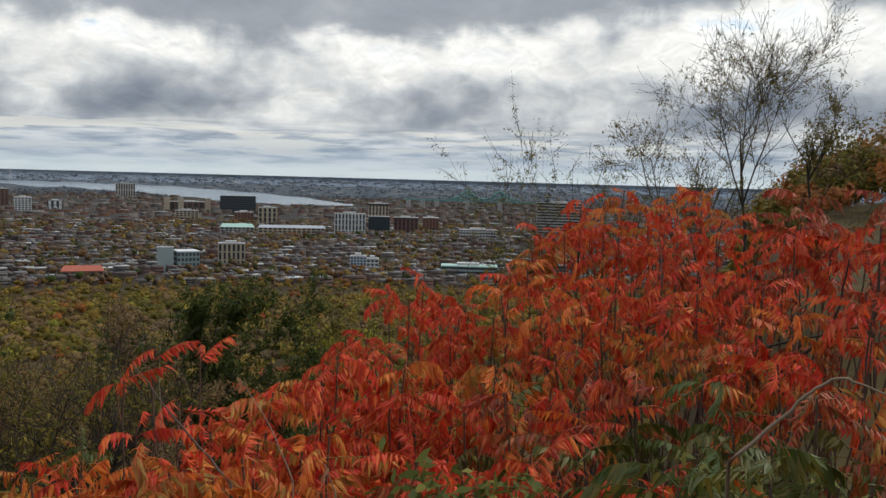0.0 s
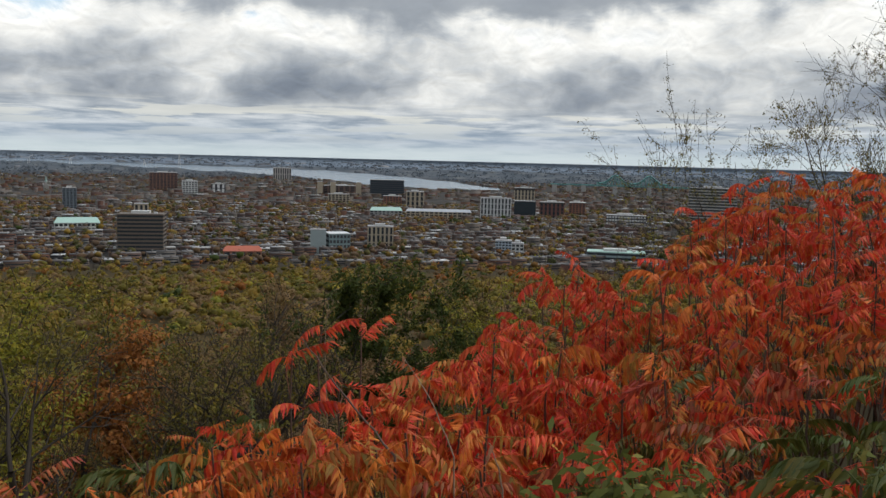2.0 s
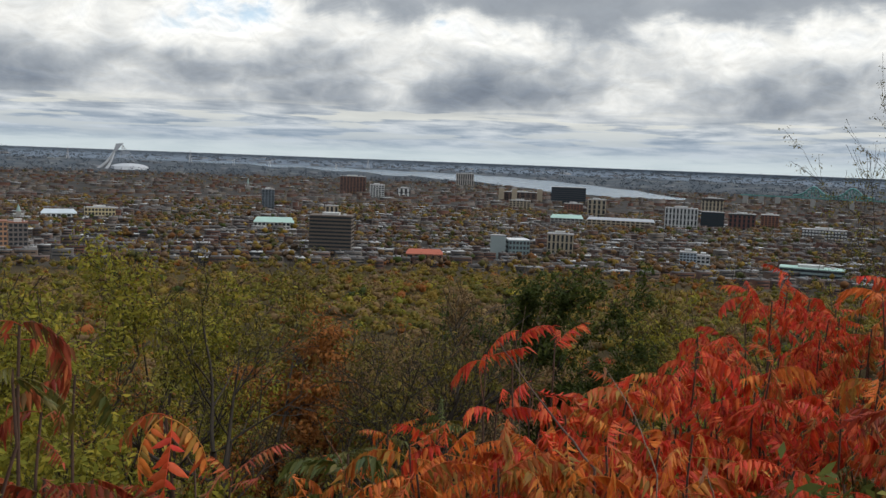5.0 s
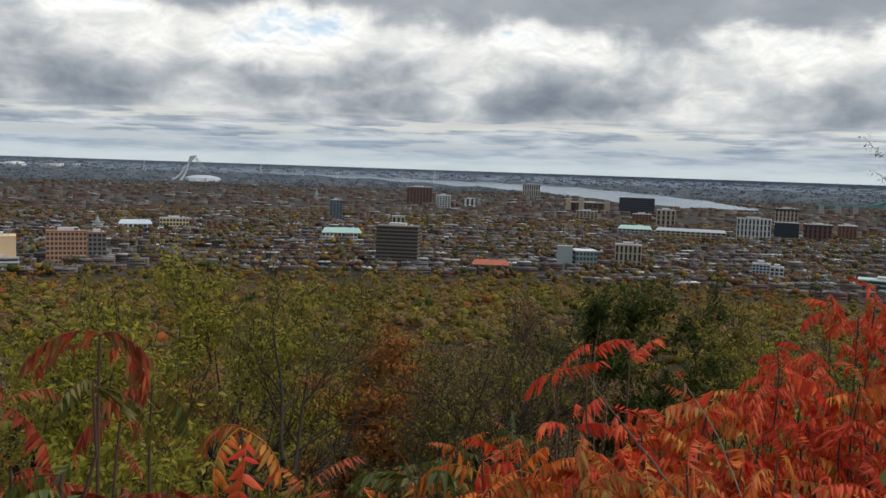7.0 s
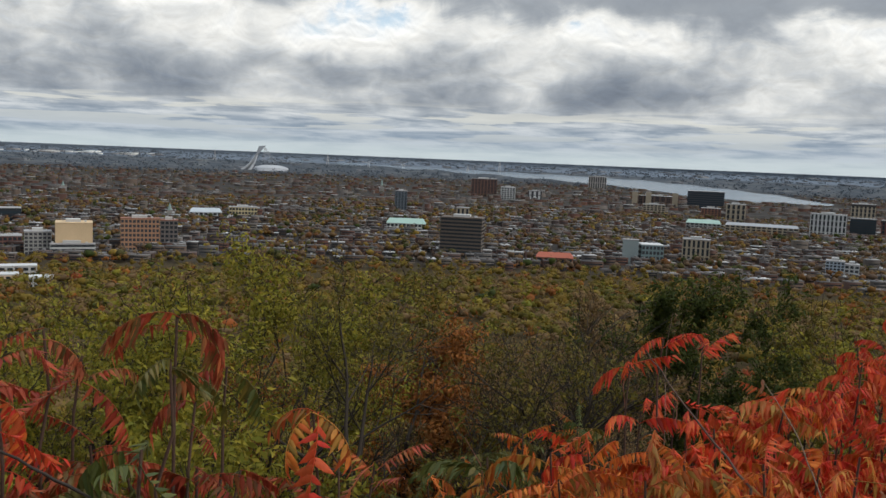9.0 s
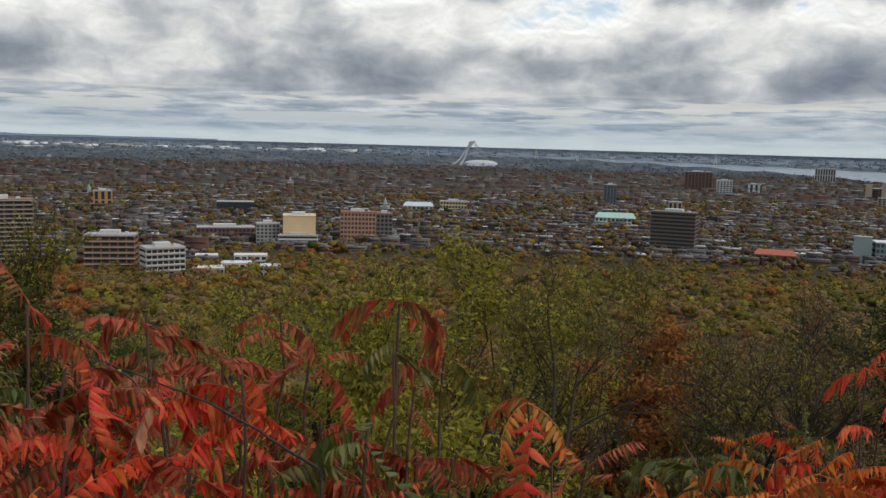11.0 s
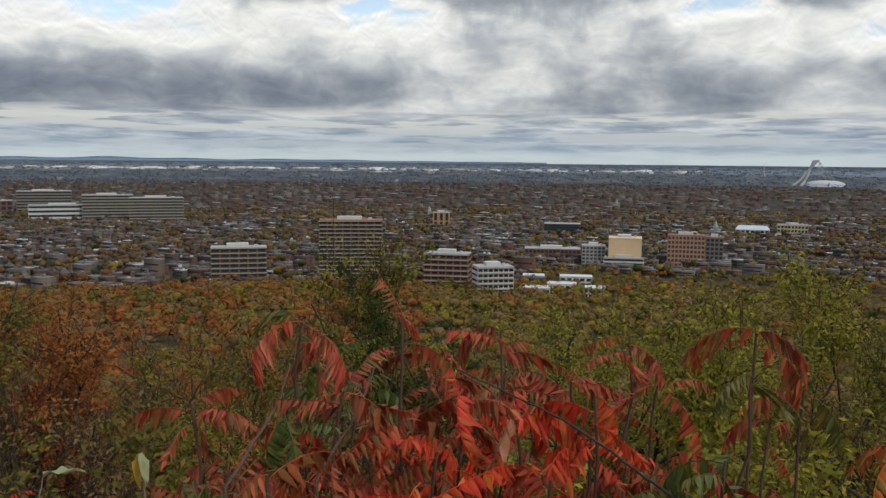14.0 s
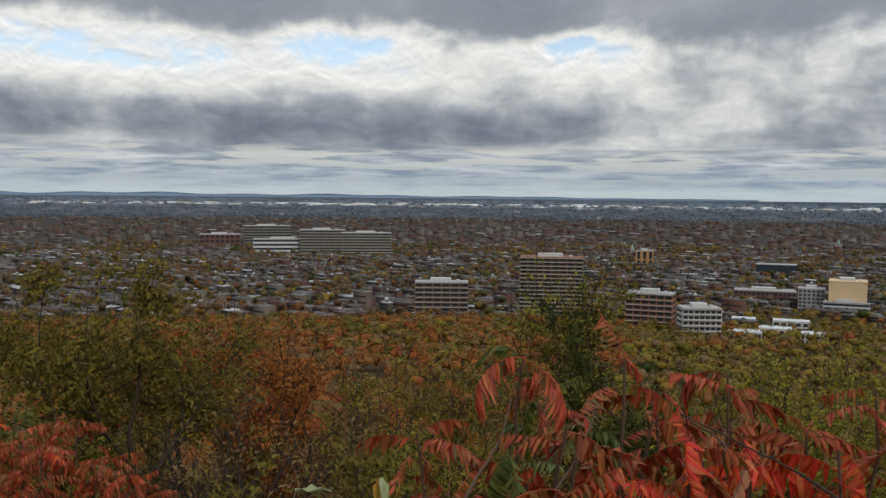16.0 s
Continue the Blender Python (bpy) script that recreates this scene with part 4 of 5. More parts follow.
def stadium():
    az, d = 41.1, 5650.0
    near = drawn_in([spot(az, d, CITY)])[0]
    k = math.hypot(near[0], near[1]) / d
    top = thing("stadium", Matrix.Translation(near) @ pose(0, 0, 0, 0, 0, az) @ Matrix.Diagonal((k * 0.95, k, k * 0.9, 1)), "white concrete stadium with a leaning cable tower", "stadium")
    bm = bmesh.new()
    n, m = 36, 7
    rings = []
    for i in range(m):
        f = i / m
        rings.append([bm.verts.new((115 * math.cos(f * math.pi / 2) * math.cos(a), 90 * math.cos(f * math.pi / 2) * math.sin(a), 10 + 28 * math.sin(f * math.pi / 2))) for a in [2 * math.pi * j / n for j in range(n)]])
    base = [bm.verts.new((125 * math.cos(a), 100 * math.sin(a), -8)) for a in [2 * math.pi * j / n for j in range(n)]]
    tip = bm.verts.new((0, 0, 38))
    rings = [base] + rings
    for r0_, r1_ in zip(rings, rings[1:]):
        for j in range(n):
            bm.faces.new((r0_[j], r0_[(j + 1) % n], r1_[(j + 1) % n], r1_[j]))
    for j in range(n):
        bm.faces.new((rings[-1][j], rings[-1][(j + 1) % n], tip))
    part("shell", bm, M_shell, top)
    legs = [((-190, -10, -5), (-85, 0, 128)), ((-170, 40, -5), (-85, 0, 128)), ((-140, -30, -5), (-88, 0, 120))]
    for a, b in legs:
        a, b = np.array(a, float), np.array(b, float)
        pts = [a + (b - a) * f + np.array([0, 0, -18 * math.sin(math.pi * f)]) for f in np.linspace(0, 1, 8)]
        v, f = tube(pts, np.linspace(10, 6, 8), 6)
        mesh_object("tower_leg", v, f, M_shell, True, top)
    bm = bmesh.new()
    vs = [bm.verts.new(c) for c in ((-98, -14, 112), (-78, -14, 116), (-78, 14, 116), (-98, 14, 112), (-82, -16, 166), (-36, -16, 172), (-36, 16, 172), (-82, 16, 166))]
    for q in ((0, 1, 2, 3), (4, 7, 6, 5), (0, 4, 5, 1), (1, 5, 6, 2), (2, 6, 7, 3), (3, 7, 4, 0)):
        bm.faces.new([vs[i] for i in q])
    part("tower_head", bm, paint("grey_glazed_tower", (0.34, 0.36, 0.38)), top)
    for j in range(8):
        a = np.array([-42 - j, -8 + 2.2 * j, 168.0])
        b = np.array([-60 + 16 * j, -30 + 8 * j, 44.0])
        v, f = tube([a, (a + b) / 2, b], [0.8] * 3, 4)
        mesh_object("cable", v, f, M_shell, False, top)


stadium()


def bridge():
    az, base = -2.6, -2.0
    d = 128 / math.tan(radians(-base))
    near = drawn_in([spot(az, d, CITY)])[0]
    k = math.hypot(near[0], near[1]) / d
    top = thing("bridge", Matrix.Translation(near) @ pose(0, 0, 0, 0, 0, az) @ Matrix.Scale(k, 4), "green steel cantilever truss bridge", "bridge")
    steel = paint("green_bridge_steel", (0.10, 0.23, 0.21))
    box_part("deck", (-330, 240, -8, 8, 33, 38), steel, top)
    xs = np.linspace(-135, 150, 25)
    prof = lambda x: 40 + 34 * math.exp(-((x + 62) / 30) ** 2) + 34 * math.exp(-((x - 75) / 30) ** 2) + 5
    chord = []
    for i, x_ in enumerate(xs):
        z = prof(x_)
        chord.append((x_, 0, z))
        for yy in (-7, 7):
            v, f = tube([(x_, yy, 40), (x_, yy, (40 + z) / 2), (x_, yy, z)], [1.6] * 3, 4)
            mesh_object("post", v, f, steel, False, top)
        if i:
            x2, z2 = (x_, 40) if i % 2 else (x_, z)
            a = (xs[i - 1], 0, prof(xs[i - 1]) if i % 2 else 40)
            v, f = tube([a, ((a[0] + x2) / 2, 0, (a[2] + z2) / 2), (x2, 0, z2)], [1.5] * 3, 4)
            mesh_object("brace", v, f, steel, False, top)
    v, f = tube(chord, [3.2] * len(chord), 4)
    mesh_object("top_chord", v, f, steel, False, top)
    for x_ in (-310, -250, -190, -62, 75):
        box_part("pier", (x_ - 9, x_ + 9, -10, 10, -8, 34), grey_c, top)


bridge()

# ---------------------------------------------------------------- trees near the lookout


def by(az, d):
    p = spot(az, d)
    return p[0], p[1]


def rise(az, d, el):
    """Height above the ground of a place seen at that elevation."""
    x_, y_ = by(az, d)
    return EYE + d * math.tan(radians(el)) - float(land(x_, y_))


SPARSE = "slender half-bare tree with small yellow-green leaves"
LEANING = "leaning half-bare tree with curled olive leaves"
for az, d, el, spread, seed, lean, leaf_m, per, free, lbl in (
        (-19.3, 24, 11.4, 0.95, 11, (0.03, 0), L_olive, 0.32, 0.62, SPARSE),
        (-17.6, 23, 6.8, 0.95, 12, (-0.28, 0), L_olive, 1.1, 0.5, SPARSE),
        (-11.8, 22, 5.0, 1.0, 13, (-0.22, 0), L_olive, 1.8, 0.45, LEANING),
        (-10.4, 21, -0.8, 1.0, 16, (-0.25, 0), L_olive, 0.9, 0.4, LEANING),
        (-22.6, 25, 7.4, 0.9, 14, (0.16, 0), L_olive, 1.0, 0.5, SPARSE),
        (-6.8, 21, -1.2, 0.8, 15, (-0.2, 0), L_yellow, 0.4, 0.45, "thin bare sapling with few yellow leaves")):
    x_, y_ = by(az, d)
    tree("tree", x_, y_, rise(az, d, el), spread, seed, leaf_m, 0.036, per, lbl, trunk=0.075, levels=4, forks=5 if el > 11 else 4, scatter=0.12, lean=lean, twist=0.2, base_free=free, group="half-bare trees", least=0.0048, hang=1.0)


def slope_tree(az, d, el, spread, seed, leaf_m, leaf, per, sc, lbl, trunk=0.13, free=0.22, bare_below=0.25, forks=5):
    """A tree on the slope whose top stands at that elevation; the nearer ones carry one more order of twigs."""
    x_, y_ = by(az, d)
    close = d < 21
    return tree("tree", x_, y_, rise(az, d, el), spread, seed, leaf_m, leaf * 0.86, per * (0.46 if close else 1.5), lbl, trunk=trunk, levels=4 if close else 3, forks=4 if close else forks, scatter=sc * 0.8, base_free=free, group="slope trees", least=0.006 if close else 0.012, hang=0.8, bare_below=bare_below)


slope_tree(46.0, 13.0, -6.0, 1.0, 31, L_yellow, 0.05, 5.6, 0.3, "leafy yellow-green tree on the slope")
slope_tree(42.6, 15.0, -8.0, 1.0, 32, L_yellow, 0.05, 4.8, 0.3, "leafy yellow-green tree on the slope")
slope_tree(51.5, 14.0, -7.0, 1.0, 37, L_yellow, 0.05, 5.2, 0.3, "yellow-green tree with drooping leaves")
slope_tree(57.0, 16.0, -9.0, 1.0, 38, L_yellow, 0.046, 4.0, 0.28, "yellow-green tree with drooping leaves")
slope_tree(35.6, 13.0, -6.2, 1.3, 33, L_olive, 0.05, 0.55, 0.3, "spreading dark-limbed tree with sparse olive leaves", trunk=0.12, free=0.42, bare_below=0.72)
slope_tree(29.0, 20.0, -7.6, 1.0, 34, L_olive, 0.06, 2.0, 0.3, "spreading tree with sparse olive leaves")
slope_tree(39.0, 22.0, -7.6, 0.9, 39, L_olive, 0.07, 2, 0.25, "olive-leaved tree on the slope")
slope_tree(32.6, 15.5, -11.6, 1.1, 35, L_orange, 0.06, 6.5, 0.3, "low tree with orange-brown leaves")
slope_tree(36.5, 17.0, -13.0, 1.1, 95, L_orange, 0.06, 5.0, 0.3, "low tree with orange-brown leaves")
slope_tree(25.6, 19.0, -9.4, 1.0, 36, L_olive, 0.06, 3.0, 0.3, "olive-leaved tree in the thicket")
slope_tree(21.0, 24.0, -9.4, 0.9, 40, L_brown, 0.04, 0.4, 0.2, "bare grey-brown thicket tree")
slope_tree(28.0, 17.0, -12.0, 1.0, 49, L_brown, 0.04, 4.0, 0.35, "bare grey-brown thicket tree")
slope_tree(23.0, 17.0, -11.6, 1.0, 58, L_brown, 0.04, 4.5, 0.35, "bare grey-brown thicket tree")
slope_tree(15.5, 36.0, -7.0, 1.1, 41, L_green, 0.13, 4.5, 0.35, "dense tree with dark green leaves")
slope_tree(10.5, 38.0, -6.7, 1.1, 42, L_green, 0.13, 4.5, 0.35, "dense tree with dark green leaves")
slope_tree(18.8, 34.0, -8.6, 1.0, 59, L_brown, 0.1, 3.0, 0.35, "bare grey-brown thicket tree")
slope_tree(6.5, 42.0, -7.3, 1.0, 43, L_olive, 0.12, 2.6, 0.4, "olive-yellow tree on the slope")
slope_tree(24.5, 14.5, -11.5, 1.0, 60, L_olive, 0.055, 1.4, 0.25, "thin olive-leaved tree in the thicket")
slope_tree(69.3, 30.0, -4.6, 0.9, 44, L_olive, 0.1, 2.6, 0.3, "green-olive tree rising before the apartment tower")
slope_tree(71.5, 31.0, -4.3, 0.8, 45, L_yellow, 0.09, 1.6, 0.3, "thin yellow-green tree before the apartment tower")
slope_tree(66.9, 29.0, -6.4, 0.8, 50, L_green, 0.1, 2.8, 0.3, "green-olive tree on the slope")
slope_tree(97.8, 17.0, -2.8, 1.0, 46, L_olive, 0.07, 4.6, 0.3, "tall olive-leaved tree with several stems")
slope_tree(102.0, 16.0, -4.8, 1.0, 47, L_olive, 0.07, 4.0, 0.3, "olive-leaved tree with several stems")
slope_tree(91.5, 24.0, -8.4, 1.0, 48, L_orange, 0.08, 2.0, 0.3, "orange-leaved tree on the slope")
slope_tree(86.0, 26.0, -8.6, 1.0, 61, L_rust, 0.08, 2.0, 0.3, "rust-leaved tree on the slope")
slope_tree(83.5, 18.0, -10.8, 1.1, 51, L_olive, 0.045, 3.4, 0.28, "bushy tree with olive-yellow leaves")
slope_tree(79.0, 17.0, -11.0, 1.1, 52, L_yellow, 0.042, 3.4, 0.28, "bushy tree with yellow-green leaves")
slope_tree(88.5, 13.0, -12.6, 1.1, 53, L_brown, 0.05, 0.8, 0.25, "bushy tree with bare brown twigs")
slope_tree(94.5, 11.0, -13.2, 1.0, 54, L_brown, 0.05, 0.4, 0.2, "bare grey bush on the slope")
slope_tree(74.5, 19.0, -10.2, 1.1, 55, L_olive, 0.065, 2.2, 0.3, "bushy olive-leaved tree on the slope")
slope_tree(61.0, 20.0, -9.6, 1.0, 56, L_yellow, 0.07, 2.6, 0.28, "yellow-green tree on the slope")
slope_tree(26.5, 12.0, -12.6, 1.0, 81, L_olive, 0.045, 1.0, 0.15, "fine-twigged bush tree with few olive leaves")
slope_tree(22.5, 13.0, -11.2, 1.0, 82, L_olive, 0.045, 1.0, 0.15, "fine-twigged bush tree with few olive leaves")
slope_tree(20.0, 15.0, -12.0, 1.0, 83, L_brown, 0.036, 4.0, 0.35, "bare fine-twigged bush tree")
slope_tree(88.5, 26.0, -7.9, 1.0, 91, L_orange, 0.08, 1.8, 0.3, "orange-leaved tree on the slope")
slope_tree(94.0, 21.0, -8.4, 1.0, 92, L_olive, 0.07, 1.8, 0.28, "olive-leaved tree on the slope")
slope_tree(81.5, 25.0, -8.8, 1.0, 93, L_orange, 0.08, 1.8, 0.3, "orange-leaved tree on the slope")
slope_tree(76.8, 26.0, -8.9, 1.0, 94, L_gold, 0.07, 1.8, 0.3, "gold-leaved tree on the slope")
slope_tree(2.0, 30.0, -8.0, 1.0, 57, L_yellow, 0.09, 2.0, 0.35, "thin tree with yellow-green leaves")

# the shoulder to the south with its autumn wood
n = 170
az = rng.uniform(-48, -18.6, n)
d = rng.uniform(44, 95, n)
x, y, _ = spot(az, d)
h = np.maximum(1.6, np.interp(az, [-48, -27, -23, -20.5, -18.6], [11, 7.8, 5.6, 3.8, 2.6]) * d / 74) * rng.uniform(0.8, 1.12, n)
h = h * 1.25
forest("shoulder_wood", x, y, land(x, y) - 0.26 * h, h, np.maximum(h, 3.4) * 0.95, [L_olive, L_orange, L_gold, L_brown], [3, 4, 2, 2], rng, 700, 0.16, "olive and orange bushes on the mountain shoulder", "wood", False)

# ---------------------------------------------------------------- sumac


def frond_mesh(name, seed, mat, pairs=9, length=0.36, leaf=0.085, droop=0.75, arch=0.5, width=0.26, rich=False):
    """A feathered leaf: an arching stalk with folded, pointed leaflets hanging from both sides."""
    r = np.random.default_rng(seed)
    s = np.linspace(0, 1, 7)
    bend = arch * (1 + 0.35 * r.normal())
    ang = 0.35 - bend * 1.9 * s
    step = length / 6
    px = np.concatenate([[0], np.cumsum(np.cos(ang[:-1]) * step)])
    pz = np.concatenate([[0], np.cumsum(np.sin(ang[:-1]) * step)])
    py = 0.05 * length * np.sin(s * 3 + r.uniform(0, 6))
    line = np.stack([px, py, pz], 1)
    chunks = [tube(line, np.linspace(0.0026, 0.001, 7), 3)]
    st, wd = (np.array([0.0, 0.22, 0.62, 1.0]), np.array([0.35, 1.0, 0.82, 0.0])) if rich else (np.array([0.0, 0.3, 1.0]), np.array([0.55, 1.0, 0.0]))
    ns = len(st)
    for i in range(pairs + 1):
        f = 0.16 + 0.84 * i / pairs
        p = np.array([np.interp(f, s, line[:, k]) for k in range(3)])
        a = np.interp(f, s, ang)
        fwd = np.array([math.cos(a), 0, math.sin(a)])
        upv = np.array([-math.sin(a), 0, math.cos(a)])
        sides = (-1, 1) if i < pairs else (0,)
        for sd in sides:
            if r.random() < 0.10:
                continue
            dr = droop * r.uniform(0.6, 1.3)
            if sd == 0:
                d_ = fwd - upv * 0.3
            else:
                d_ = np.array([0, sd, 0]) * math.cos(dr) + fwd * r.uniform(0.05, 0.7) + np.array([0, 0, -1]) * math.sin(dr) + r.normal(size=3) * 0.13
            d_ /= np.linalg.norm(d_)
            nrm = np.cross(d_, fwd) * (sd or 1)
            if sd == 0:
                nrm = upv
            nrm = nrm / max(np.linalg.norm(nrm), 1e-6)
            across = np.cross(nrm, d_)
            l = leaf * r.uniform(0.72, 1.15) * (0.72 + 0.5 * math.sin(math.pi * min(0.95, f * 0.85)))
            curl = r.uniform(-0.15, 0.8)
            w = l * width * 0.5 * 1.15
            mid = [p + d_ * l * q + (np.array([0, 0, -1]) * curl * l * q * q) for q in st]
            lf = [m_ + across * w * wq + nrm * w * wq * 0.45 for m_, wq in zip(mid, wd)]
            rt = [m_ - across * w * wq + nrm * w * wq * 0.45 for m_, wq in zip(mid, wd)]
            v = np.array(mid + lf + rt)
            fcs = []
            for q in range(ns - 1):
                fcs += [(q, q + 1, ns + q + 1, ns + q), (q, 2 * ns + q, 2 * ns + q + 1, q + 1)]
            chunks.append((v, np.array(fcs)))
    v, f = joined(chunks)
    me = mesh_object(name, v, f, mat, True)
    data = me.data
    bpy.data.objects.remove(me)
    return data


FRONDS = {}
for key, mat, near in ((k_ + e_, m_, not e_) for k_, m_ in (("red", M_red), ("dark", M_dark), ("orange", M_orange), ("green", M_green)) for e_ in ("", "_far")):
    FRONDS[key] = [frond_mesh("frond", 100 + i, mat, pairs=10 + i % 4, length=0.25 + 0.03 * (i % 5), leaf=0.050 + 0.005 * (i % 4), width=0.29 + 0.02 * (i % 3), rich=near, droop=1.0 + 0.14 * (i % 4), arch=0.34 + 0.14 * (i % 4)) for i in range(14)]


def sumac(az, d, top_el, half, deep, tips, kinds, seed, label, per=6, drop=0.5, size=1.0, flat_=0.6):
    """A shrub of several bare stems that end in whorls of feathered leaves, with an umbrella-shaped head."""
    r = np.random.default_rng(seed)
    cx, cy = by(az, d)
    g = float(land(cx, cy))
    top = thing("sumac_shrub", pose(cx, cy, g - 0.05), label, "shrub", "sumac thicket")
    a = radians(az)
    sidev, backv = np.array([math.cos(a), math.sin(a)]), np.array([-math.sin(a), math.cos(a)])
    ztop = EYE + d * math.tan(radians(top_el)) - (g - 0.05)
    hub = np.array([0, 0, max(0.25, ztop * 0.35)])
    for i in range(tips):
        th, ro = i * 2.399 + r.uniform(-0.4, 0.4), math.sqrt((i + 0.5) / tips)
        off = sidev * math.cos(th) * ro * half + backv * math.sin(th) * ro * deep
        z = ztop - drop * ro * ro - (0 if i == 0 else abs(r.normal()) * 0.28 * flat_)
        z = max(z, 0.25)
        tip = np.array([off[0], off[1], z - 0.06 * size])
        start = hub + np.array([*(off * 0.12), r.uniform(-0.1, 0.25)])
        start[2] = min(start[2], tip[2] * 0.6)
        ctrl = start * 0.45 + tip * 0.55 + np.array([*(off * 0.18), -0.12])
        t = np.linspace(0, 1, 8)[:, None]
        pts = (1 - t) ** 2 * start + 2 * t * (1 - t) * ctrl + t ** 2 * tip + r.normal(size=(8, 3)) * 0.012
        pts[0] = start
        pts[-1] = tip
        stem = mesh_object("stem", *tube(pts, np.linspace(0.0085, 0.0045, 8), 5), M_stem, True, top)
        if i % 2:
            b0 = pts[int(r.integers(3, 7))]
            way = (tip - pts[4]) * 0.5 + r.normal(size=3) * 0.11
            way = way / max(np.linalg.norm(way), 1e-6) * r.uniform(0.16, 0.38) * size
            mesh_object("twig", *tube([b0, b0 + way * 0.5 + r.normal(size=3) * 0.015, b0 + way], [0.0034, 0.0028, 0.0014], 3), M_redtwig if r.random() < 0.7 else M_twig, True, stem)
        ph = r.uniform(0, 6.28)
        kind = kinds[int(r.integers(len(kinds)))]
        count = per + int(r.integers(-1, 2))
        for k in range(count):
            back = r.uniform(0, 0.25) if k else 0
            pos = tip * (1 - back) + pts[5] * back
            kk = kind if r.random() < 0.8 else kinds[int(r.integers(len(kinds)))]
            ob = new("frond", FRONDS[kk if d < 3.0 else kk + "_far"][int(r.integers(14))])
            ob.parent = stem
            tilt = max(-14, r.normal() * 24 + (20 if k < count - 1 else -8))
            ob.matrix_basis = pose(*pos, 0, 0, math.degrees(ph + k * 2.399 + r.normal() * 0.25)) @ pose(0, 0, 0, r.normal() * 22, tilt - 8, 0) @ Matrix.Scale(size * r.uniform(0.75, 1.2), 4)
    trunkline = [np.zeros(3), hub * 0.5 + np.array([0.02, 0.01, 0]), hub]
    mesh_object("main_stem", *tube(np.array(trunkline), [0.014, 0.012, 0.009], 6), M_stem, True, top)
    return top


R_, D_, O_, G_ = "red", "dark", "orange", "green"
LR, LO, LD, LG = "bright red staghorn sumac with drooping feathered leaves", "orange and yellow sumac with feathered leaves", "dark red sumac with sparse feathered leaves on bare stems", "still green sumac with long feathered leaves"
SEEDS = iter(range(500, 700))


def thicket(az_, d_, el_, hf, dp, tips, kinds, lbl, per, drop):
    """One shrub; those on the northern side are lighter built."""
    north = 35 <= az_ <= 90
    size = 0.72 if north else 0.84 if d_ < 5 else 0.74
    sumac(az_, d_, el_ + (0.7 if north else 0.0), hf, dp, int(tips * 1.6) if 45 < az_ < 90 else int(tips * 1.22), kinds, next(SEEDS), lbl, per + (2 if d_ > 4 else 0), drop, size, 1.1 if north else 0.6)


thicket(19.0, 4.4, -10.0, 0.16, 0.12, 3, [R_], LR, 1, 0.25)
thicket(16.0, 4.9, -9.8, 0.12, 0.15, 3, [R_], LR, 1, 0.3)
thicket(8.0, 4.6, -10.6, 0.6, 0.6, 12, [R_], LR, 6, 0.45)
thicket(12.5, 4.2, -13.2, 0.6, 0.5, 10, [R_, R_, O_], LR, 6, 0.4)
thicket(2.0, 5.9, -5.7, 0.55, 0.6, 12, [R_], LR, 6, 0.7)
thicket(-3.6, 5.8, -5.8, 0.6, 0.6, 13, [R_, R_, O_], LR, 6, 0.6)
thicket(-8.4, 7.4, -0.7, 0.3, 0.4, 5, [R_], LR, 6, 0.3)
thicket(-10.8, 7.2, 0.0, 0.75, 0.8, 16, [R_, R_, O_], LR, 6, 0.7)
thicket(-15.6, 6.8, 0.2, 0.85, 0.8, 18, [R_, O_, R_], LR, 6, 0.6)
thicket(-21.2, 6.2, -0.1, 0.85, 0.8, 18, [R_, R_, D_], LR, 6, 0.6)
thicket(-25.8, 5.8, 0.7, 0.75, 0.8, 15, [R_, D_], LR, 6, 0.7)
thicket(-30.5, 5.4, -0.4, 0.7, 0.8, 10, [R_, D_], LR, 6, 0.6)
thicket(-7.5, 5.6, -4.6, 0.6, 0.6, 12, [R_, R_, O_], LR, 6, 0.5)
thicket(-13.0, 5.2, -5.0, 0.7, 0.6, 13, [R_, O_, R_], LR, 6, 0.5)
thicket(-19.0, 4.8, -5.5, 0.7, 0.6, 13, [R_, D_, O_], LR, 6, 0.5)
thicket(-25.0, 4.4, -5.5, 0.7, 0.6, 12, [D_, R_, O_], LR, 6, 0.5)
thicket(3.5, 4.6, -11.2, 0.6, 0.6, 12, [R_, R_, O_], LR, 6, 0.5)
thicket(-2.5, 4.5, -11.5, 0.6, 0.6, 12, [R_, O_], LR, 6, 0.5)
thicket(-9.0, 4.2, -10.5, 0.6, 0.6, 12, [R_, D_, G_], LR, 6, 0.5)
thicket(-15.5, 3.8, -11.0, 0.6, 0.5, 11, [D_, G_, O_], LD, 6, 0.45)
thicket(-22.0, 3.6, -11.5, 0.6, 0.5, 10, [D_, G_], LD, 6, 0.45)
thicket(9.0, 3.6, -16.0, 0.6, 0.4, 10, [R_, O_, R_], LR, 6, 0.35)
thicket(3.0, 3.4, -17.0, 0.5, 0.4, 8, [R_, D_], LR, 6, 0.3)
thicket(-4.5, 3.3, -16.5, 0.5, 0.4, 8, [R_, D_], LR, 6, 0.3)
thicket(-11.0, 3.1, -17.5, 0.5, 0.4, 8, [D_, R_], LD, 6, 0.3)
thicket(-19.0, 2.5, -14.5, 0.42, 0.3, 6, [G_], LG, 6, 0.3)
thicket(-24.5, 2.4, -15.5, 0.4, 0.3, 5, [G_, D_], LG, 6, 0.3)
thicket(20.5, 3.6, -16.4, 0.5, 0.35, 11, [O_, O_, R_], LO, 6, 0.25)
